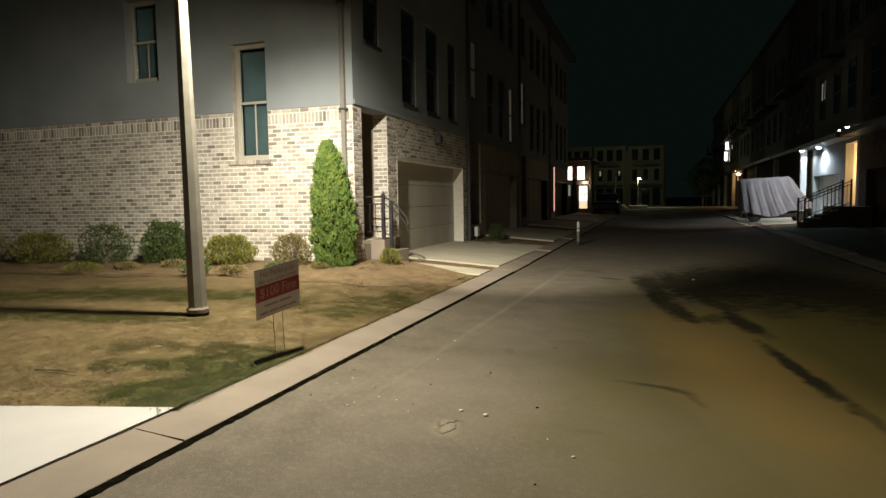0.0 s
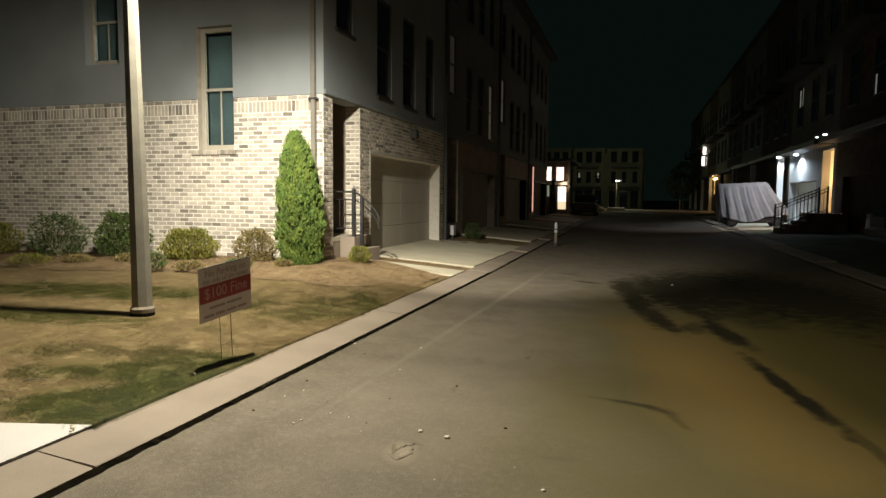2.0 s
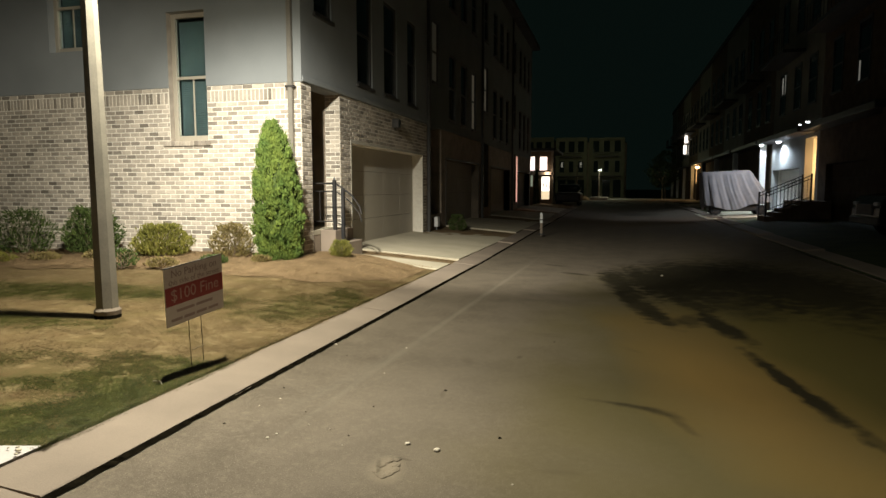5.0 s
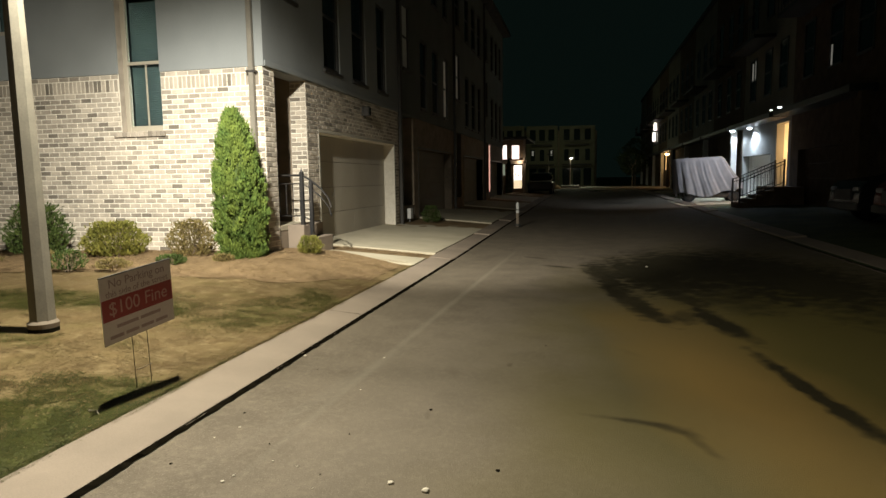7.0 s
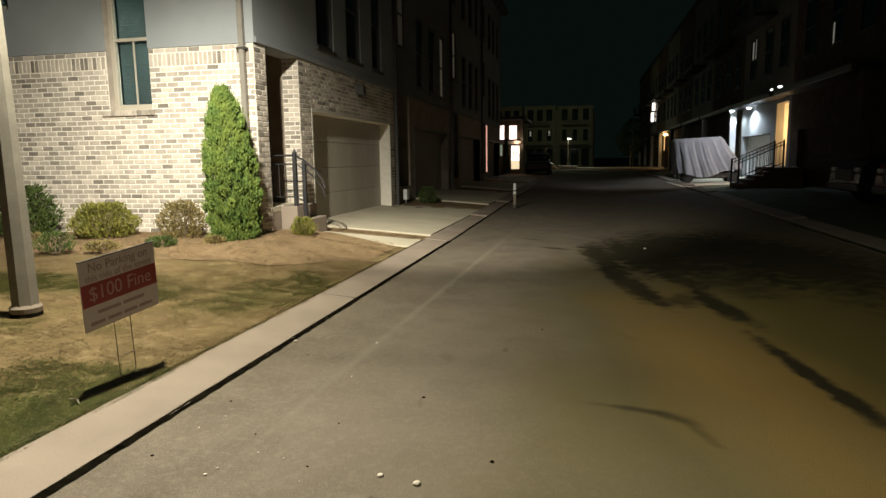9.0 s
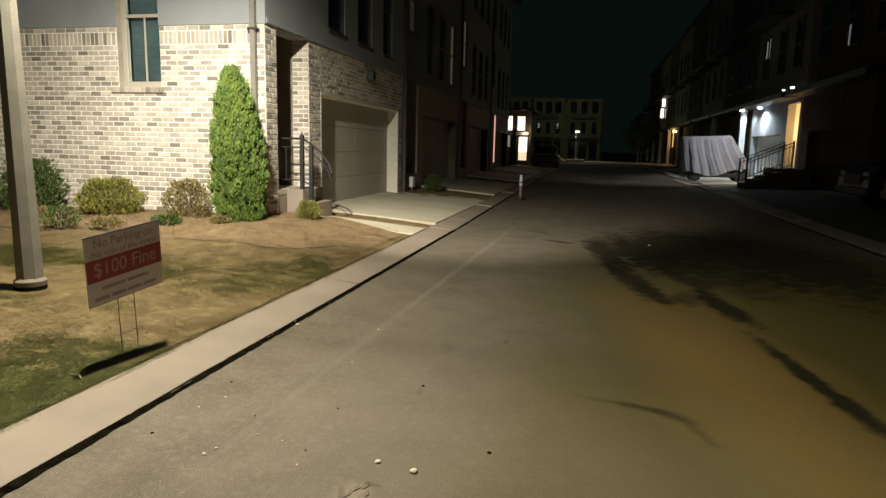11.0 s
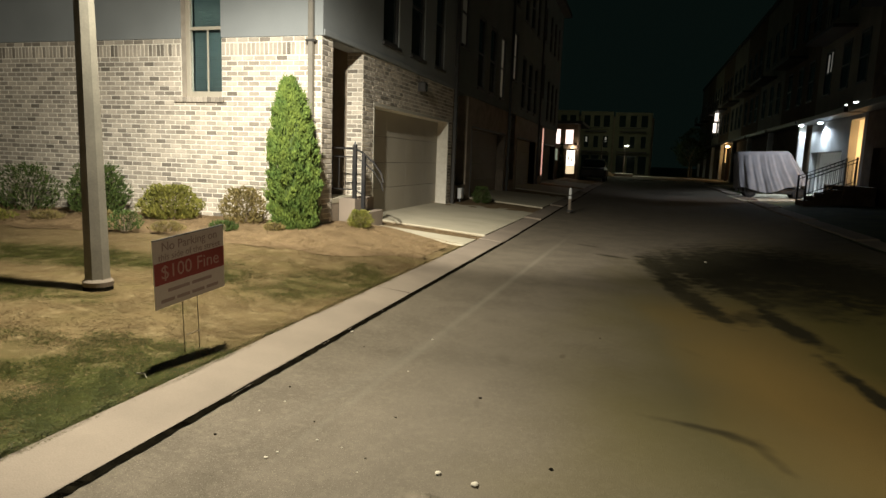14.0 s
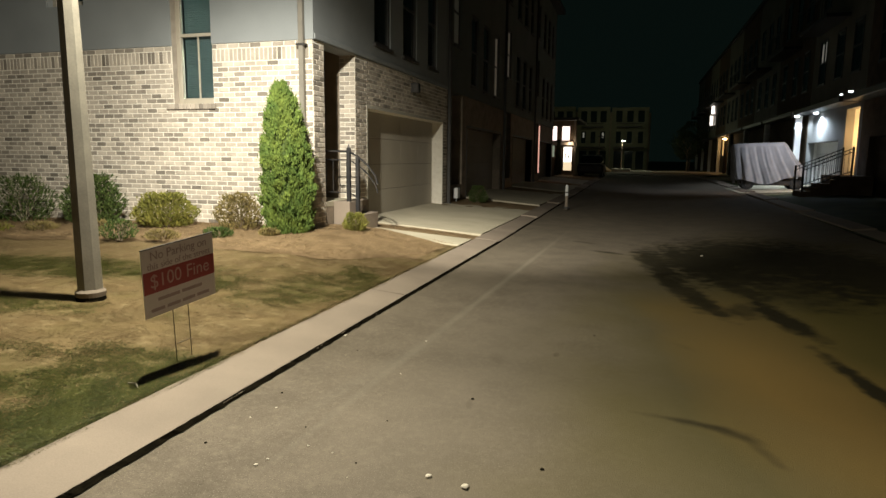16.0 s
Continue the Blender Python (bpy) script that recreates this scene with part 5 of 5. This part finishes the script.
# ---- the covered golf cart ----
cart = thing("golf_cart", 5.1, 33.0, 0.22, "golf cart under a draped grey cloth cover", "golf cart")
bm = bmesh.new()
X0, X1, Y0, Y1, ZB = 3.70, 6.45, 32.45, 33.65, 0.70
rings, per = 26, 240
grid = []
for i in range(rings + 1):
    v = i / rings
    ringv = []
    for j in range(per):
        a = 2 * math.pi * j / per
        sx_, sy_ = math.cos(a), math.sin(a)
        n = 5.0
        q = (abs(sx_) ** n + abs(sy_) ** n) ** (-1 / n)
        u, w = sx_ * q, sy_ * q
        right = max(0.0, u)
        x_top = (3.50 + 5.72) / 2 + u * (5.72 - 3.50) / 2 * 0.97
        x_bot = (3.80 + X1) / 2 + u * (X1 - 3.80) / 2 * 1.02
        f = v ** 1.3
        x = x_top + (x_bot - x_top) * f
        y = (Y0 + Y1) / 2 + w * (Y1 - Y0) / 2 * (0.93 + 0.07 * f)
        ridge = (1 - abs(math.sin(a * 6.5 + 0.9 * math.sin(2 * a) + 0.5 * v))) ** 1.6
        fold = (0.15 * ridge + 0.045 * math.sin(a * 24 + 2 + 1.2 * v) + 0.02 * math.sin(a * 51)) * v ** 0.7 * (0.7 + 0.5 * right)
        fold *= 0.7 + 0.6 * (0.5 + 0.5 * noise.noise((sx_ * 2.3, sy_ * 2.3, v * 1.6)))
        fold -= 0.09 * max(0.0, 1 - v * 9) ** 2
        x += sx_ * fold + 0.03 * noise.noise((sx_ * 3, sy_ * 3, v * 3 + 4))
        y += sy_ * fold
        zt = 2.18 + 0.08 * (x_top - X0) / (5.72 - X0)
        hem = ZB + 0.10 * math.sin(a * 5 + 0.9) - 0.14 + 0.36 * right * right
        ringv.append(bm.verts.new((x, y, zt + (hem - zt) * (v ** 1.05))))
    grid.append(ringv)
for a, b in zip(grid, grid[1:]):
    for j in range(per):
        bm.faces.new((a[j], b[j], b[(j + 1) % per], a[(j + 1) % per]))
c = bm.verts.new(((X0 + 5.72) / 2, (Y0 + Y1) / 2, 2.22))
for j in range(per):
    bm.faces.new((grid[0][j], grid[0][(j + 1) % per], c))
bmesh.ops.recalc_face_normals(bm, faces=bm.faces)
part("cloth_cover", bm, COVER, cart, "draped pale grey cloth", True)
part("chassis", box(bmesh.new(), 3.95, 6.3, 32.55, 33.55, 0.42, 0.70, 0.05), DARK_TRIM, cart)
for x in (4.25, 6.12):
    for y in (32.50, 33.42):
        wh = part("wheel", T((x, y, 0.465), (x, y + 0.18, 0.465), 0.235, 0.235, 22), TYRE, cart)
        part("rim", T((x, y - 0.006, 0.465), (x, y + 0.186, 0.465), 0.13, 0.13, 16), DARK_TRIM, wh)

# ---- the end of the alley ----
EZ = 0.26
hs = thing("porch_house", -8, 46.0, 0, "low porch with brightly lit openings beyond the row", "house")
bm = bmesh.new()
LIT_HOLES = [(-6.02, -5.65, 2.70, 3.66), (-5.95, -5.78, 1.60, 2.48), (-5.32, -4.80, 2.70, 3.64), (-5.19, -4.62, 0.70, 2.28)]
pierced(-16.0, -4.45, -0.3, 4.0, LIT_HOLES, lambda a, b, z0, z1: box(bm, a, b, 46.0, 46.3, z0, z1))
part("wall", bm, ROW_BRICK, hs)
part("roof", box(bmesh.new(), -16, -4.2, 45.5, 52, 4.01, 4.2, 0.02), DARK_TRIM, hs)
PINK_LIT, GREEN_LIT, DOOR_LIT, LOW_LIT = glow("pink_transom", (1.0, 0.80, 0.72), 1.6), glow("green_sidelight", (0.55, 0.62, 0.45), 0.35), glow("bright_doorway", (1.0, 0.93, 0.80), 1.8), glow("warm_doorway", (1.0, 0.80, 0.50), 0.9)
for (a, b, z0, z1), m in zip(LIT_HOLES, (PINK_LIT, GREEN_LIT, PINK_LIT, DOOR_LIT)):
    w = part("window", B(a - 0.03, b + 0.03, 46.22, 46.28, z0 - 0.03, z1 + 0.03), DARK_TRIM, hs)
    if m is DOOR_LIT:
        part("pane", B(a, b, 46.19, 46.215, z0 + 0.55, z1), m, w)
        part("lower_pane", B(a, b, 46.19, 46.215, z0, z0 + 0.53), LOW_LIT, w, "warm dimmer lower pane")
        for x in (a + 0.12, a + 0.34):
            part("curtain_tie", T((x, 46.16, z1 - 0.75), (x + 0.05, 46.16, z1 - 0.35), 0.035, 0.02, 6), DARK_TRIM, w)
    else:
        part("pane", B(a, b, 46.19, 46.215, z0, z1), m, w)
part("porch_lintel", box(bmesh.new(), -6.1, -4.30, 45.75, 45.998, 2.36, 2.62, 0.02), DARK_BRICK, hs)
for x in (-4.42,):
    part("porch_post", box(bmesh.new(), x - 0.08, x + 0.08, 45.75, 45.92, -0.1, 4.0, 0.01), DARK_BRICK, hs)

car = thing("parked_car", -3.5, 48.5, 0.2, "dark parked car, doorway light painted white on its top", "car")
bm = box(bmesh.new(), -4.30, -2.55, 46.6, 50.6, 0.50, 1.15, 0.14)
part("body", bm, DARK_TRIM, car)
part("cabin", box(bmesh.new(), -4.18, -2.67, 47.6, 50.2, 1.14, 1.72, 0.2), GLASS, car, "dark glass cabin")
# White roof and bonnet pieces paint in the doorway's light on the car.
part("roof", box(bmesh.new(), -4.05, -2.80, 48.0, 50.0, 1.69, 1.76, 0.02), WHITE_PAINT, car)
part("bonnet_lid", box(bmesh.new(), -4.15, -2.70, 46.75, 47.7, 1.151, 1.19, 0.015), WHITE_PAINT, car)
for x in (-4.25, -2.80):
    for y in (47.3, 49.8):
        wh = part("wheel", T((x, y, 0.53), (x + 0.2, y, 0.53), 0.32, 0.32, 18), TYRE, car)
        part("rim", T((x - 0.005, y, 0.53), (x + 0.205, y, 0.53), 0.18, 0.18, 12), METAL, wh)

# dark columnar evergreen between the lit openings
dk = thing("columnar_shrub", -5.42, 45.2, 0.25, "dark columnar evergreen standing between lit openings", "shrub")
part("trunk", T((-5.42, 45.2, 0.2), (-5.42, 45.2, 2.2), 0.05, 0.02), BARK, dk)


def column_shape(rnd):
    a, f = rnd.uniform(0, 6.283), rnd.random()
    q = 0.20 * (1 - f * f * 0.85) * (0.6 + 0.5 * rnd.random())
    return Vector((-5.42 + q * math.cos(a), 45.2 + q * math.sin(a), 0.32 + 2.35 * f)), Vector((math.cos(a), math.sin(a), 1))


FAR_WALL = mat("far_stucco", (0.24, 0.235, 0.16), (0.18, 0.175, 0.12), 0.8, 0.85, 0.2, 20)
for b, (xa, xb) in enumerate(((-12.3, -8.42), (-8.14, -4.04), (-3.80, 0.75))):
    h = thing("far_house", (xa + xb) / 2, 88, 0, "dim flat-roofed house front at the end of the alley", "house", "houses closing the alley")
    bm = bmesh.new()
    w3 = [xa + (xb - xa) * f for f in (0.20, 0.50, 0.80)]
    top = 8.28 - 0.10 * b
    holes = [(x - 0.40, x + 0.40, 6.25, 7.72) for x in w3] + [(x - 0.30, x + 0.30, 3.6, 5.1) for x in w3] + [(x - 0.5, x + 0.5, 0.3, 2.6) for x in w3]
    pierced(xa, xb, -0.3, top - 0.24, holes, lambda a, c, z0, z1: box(bm, a, c, 88, 88.3, z0, z1))
    part("wall", bm, FAR_WALL, h)
    for i, (a, c, z0, z1) in enumerate(holes):
        w = part("window", B(a + 0.03, c - 0.03, 88.16, 88.22, z0 + 0.03, z1 - 0.03), GLASS, h)
        if (b, i) in ((1, 3), (1, 5)):
            part("curtain_gap", B(a + 0.2, a + 0.42, 88.10, 88.155, z1 - 0.8, z1 - 0.15), LIT_SLIT, w, "small lit gap")
        part("sill", B(a - 0.08, c + 0.08, 87.93, 87.999, z0 - 0.1, z0), FAR_WALL, w)
    part("cornice", box(bmesh.new(), xa, xb, 87.75, 88.3, top - 0.235, top, 0.02), FAR_WALL, h)
    part("recess_wall", B(xb, xb + 0.26, 88.6, 88.9, -0.3, top - 0.6), DARK_BRICK, h)
    bal = part("balcony", box(bmesh.new(), xa + 0.7, xb - 0.7, 87.0, 87.99, 5.55, 5.72, 0.02), DARK_TRIM, h)
    part("balcony_rail", B(xa + 0.7, xb - 0.7, 87.0, 87.06, 6.02, 6.10), DARK_TRIM, bal)
    part("canopy", box(bmesh.new(), xa + 0.4, xb - 0.4, 86.9, 87.99, 2.95, 3.15, 0.02), DARK_TRIM, h)
    part("roof", B(xa, xb, 88.31, 98, top - 0.4, top - 0.3), ROOF, h)

for x, y, tall in ((-1.95, 70.0, 3.05), (-4.22, 70.0, 3.4)):
    l = thing("street_lamp", x, y, EZ, "pale slim street lamp at the end of the alley", "street lamp", "far street lamps")
    part("pole", T((x, y, EZ), (x, y, EZ + tall), 0.07, 0.045), CONCRETE, l)
    part("lamp_head", B(x - 0.1, x + 0.55, y - 0.12, y + 0.12, EZ + tall + 0.10, EZ + tall + 0.2), DARK_TRIM, l)
    if x > -3:
        part("lens", B(x - 0.05, x + 0.28, y - 0.14, y + 0.1, EZ + tall + 0.0, EZ + tall + 0.095), glow("far_lens", (0.95, 1.0, 0.85), 6), l, "glowing lens")
tagged(part("pavement", box(bmesh.new(), -0.95, 8.0, 68.2, 71.6, -0.1, 0.36, 0.02), NEW_CONCRETE), "pale lit paving at the end of the alley", "paving", "", "structure")
tagged(part("lamp_pad", box(bmesh.new(), -2.85, -1.0, 69.2, 71.0, -0.1, 0.58, 0.03), NEW_CONCRETE), "white concrete pad at the foot of the lamp", "paving", "", "structure")
pl = thing("planting_mound", -3.75, 68.6, 0.2, "low mound of bare tan soil at the end of the alley", "mound")
bm = bmesh.new()
bmesh.ops.create_uvsphere(bm, u_segments=24, v_segments=12, radius=1)
for v in bm.verts:
    v.co = Vector((v.co.x * 0.95, v.co.y * 1.2, v.co.z * 0.48 * (1 + 0.3 * noise.noise(v.co * 2.2)))) + Vector((-3.75, 68.6, 0.24))
part("soil", bm, MULCH, pl, "", True)


def small_tree(x, y, h, r, seed):
    t = thing("tree", x, y, 0, "small dark leafy tree at the end of the alley", "tree", "far trees")
    part("trunk", T((x, y, -0.1), (x, y, h * 0.6), 0.10, 0.05), BARK, t)
    rnd = random.Random(seed)
    for i in range(6):
        a = i * 1.05
        part("branch", T((x, y, h * (0.35 + 0.04 * i)), (x + r * 0.7 * math.cos(a), y + r * 0.7 * math.sin(a), h * (0.6 + 0.05 * i)), 0.04, 0.012, 6), BARK, t)

    def shape(rn):
        a, f = rn.uniform(0, 6.283), rn.random()
        q = r * math.sin(math.pi * (0.12 + 0.83 * f)) * (0.5 + 0.5 * rn.random()) * (1 + 0.4 * noise.noise((math.cos(a) * 2 + seed, math.sin(a) * 2, f * 4)))
        return Vector((x + q * math.cos(a), y + q * math.sin(a), h * (0.35 + 0.65 * f))), Vector((math.cos(a), math.sin(a), 0.3))
    leaves("crown", FARLEAF, t, 1500, shape, 0.2, seed)


leaves("foliage", FARLEAF, dk, 900, column_shape, 0.11, 77, 0.6)
small_tree(4.6, 74, 4.4, 1.6, 2)
small_tree(5.6, 84, 6.0, 2.2, 3)

# ---- bricks of the end house ----
def brick_mesh(name, lu, lz):
    u, z, c = lu / 2, lz / 2, 0.004
    vs = [(-u, 0.004, -z), (u, 0.004, -z), (u, 0.004, z), (-u, 0.004, z), (-u + c, -0.007, -z + c), (u - c, -0.007, -z + c), (u - c, -0.007, z - c), (-u + c, -0.007, z - c)]
    vs += [(-u, -0.0045, -z), (u, -0.0045, -z), (u, -0.0045, z), (-u, -0.0045, z)]
    fs = [(4, 5, 6, 7)] + [(0 + i, (i + 1) % 4, 8 + (i + 1) % 4, 8 + i) for i in range(4)] + [(8 + i, 8 + (i + 1) % 4, 4 + (i + 1) % 4, 4 + i) for i in range(4)]
    me = bpy.data.meshes.new(name)
    me.from_pydata(vs, [], fs)
    me.materials.append(BRICK)
    return me, vs, fs


FULL = brick_mesh("brick", BL - 0.016, BH - 0.017)


def lay_bricks(parent, origin, turn, u0, u1, z0, rows, holes=(), near=None, budget=300, soldier=False, seed=0):
    """Running bond on a face; near(u, z) picks the bricks that are objects of their own."""
    rnd = random.Random(seed)
    base = base_of(parent)
    pu, pz = (BH, BL) if soldier else (BL, BH)
    me, bvs, bfs = brick_mesh("soldier_brick", BH - 0.017, BL - 0.016) if soldier else FULL
    vs, fs, made = [], [], 0
    rot = pose(0, 0, 0, 0, 0, turn)
    for r in range(rows):
        z = z0 + (r + 0.5) * pz
        u = u0 - (pu / 2 if r % 2 and not soldier else 0)
        while u < u1 - 0.03:
            a, b = max(u, u0), min(u + pu, u1)
            for h in holes:
                if h[2] < z < h[3]:
                    if a < h[0] < b:
                        b = h[0]
                    elif a < h[1] < b:
                        a = h[1]
                    elif h[0] <= a and b <= h[1]:
                        a = b
            u += pu
            if b - a < 0.035:
                continue
            c, proud = (a + b) / 2, rnd.uniform(-0.002, 0.002)
            place = Vector(origin) + rot @ Vector((c, -0.001 + proud, z))
            if near and made < budget and b - a > pu * 0.98 and near(c, z):
                o = new("brick", me)
                o.parent = parent
                o.matrix_local = Matrix.Translation(place - base) @ rot
                made += 1
            else:
                k, sc = len(vs), (b - a - 0.011) / (pu - 0.011)
                vs += [place - base + rot @ Vector((v[0] * sc, v[1], v[2])) for v in bvs]
                fs += [tuple(i + k for i in f) for f in bfs]
    if fs:
        tagged(mesh_of("brickwork", vs, fs, BRICK, parent), kind="stuff")


GZ = 0.30
WIN_HOLES = [(WX0, WX1, WZ0 - 0.09, 9), (VX0, VX1, VZ0 - 0.09, 9)]
lay_bricks(end_house, (0, GY, 0), 0, -17.9, FX, GZ - 3 * BH, 36, WIN_HOLES, lambda u, z: u > -8.3 and z > 1.0, seed=1)
lay_bricks(end_house, (0, GY, 0), 0, -17.9, FX, GZ + 33 * BH, 1, WIN_HOLES, soldier=True, seed=2)
lay_bricks(end_house, (0, GY, 0), 0, -17.9, FX, GZ + 33 * BH + BL, 1, WIN_HOLES, seed=3)
lay_bricks(end_house, (FX, 0, 0), 90, GY + 0.005, 11.735, GZ - 3 * BH, 39, seed=4)
lay_bricks(end_house, (FX, 0, 0), 90, 12.905, 13.385, GZ - 3 * BH, 39, seed=5)
lay_bricks(end_house, (FX, 0, 0), 90, 13.385, 18.6, 2.395, 10, seed=6)
lay_bricks(end_house, (FX, 0, 0), 90, 18.28, 18.6, GZ - 3 * BH, 30, seed=7)
lay_bricks(end_house, (0, 12.90, 0), 0, FX - 0.30, FX, GZ, 37, seed=8)
# rowlock sills under the gable windows
for a, b in ((WX0 - 0.12, WX1 + 0.06),):
    i = 0
    while a + i * 0.0794 < b - 0.03:
        part("sill_brick", box(bmesh.new(), a + i * 0.0794, a + i * 0.0794 + 0.069, GY - 0.045, GY + 0.05, WZ0 - 0.088, WZ0 - 0.004, 0.004), BRICK, end_house)
        i += 1
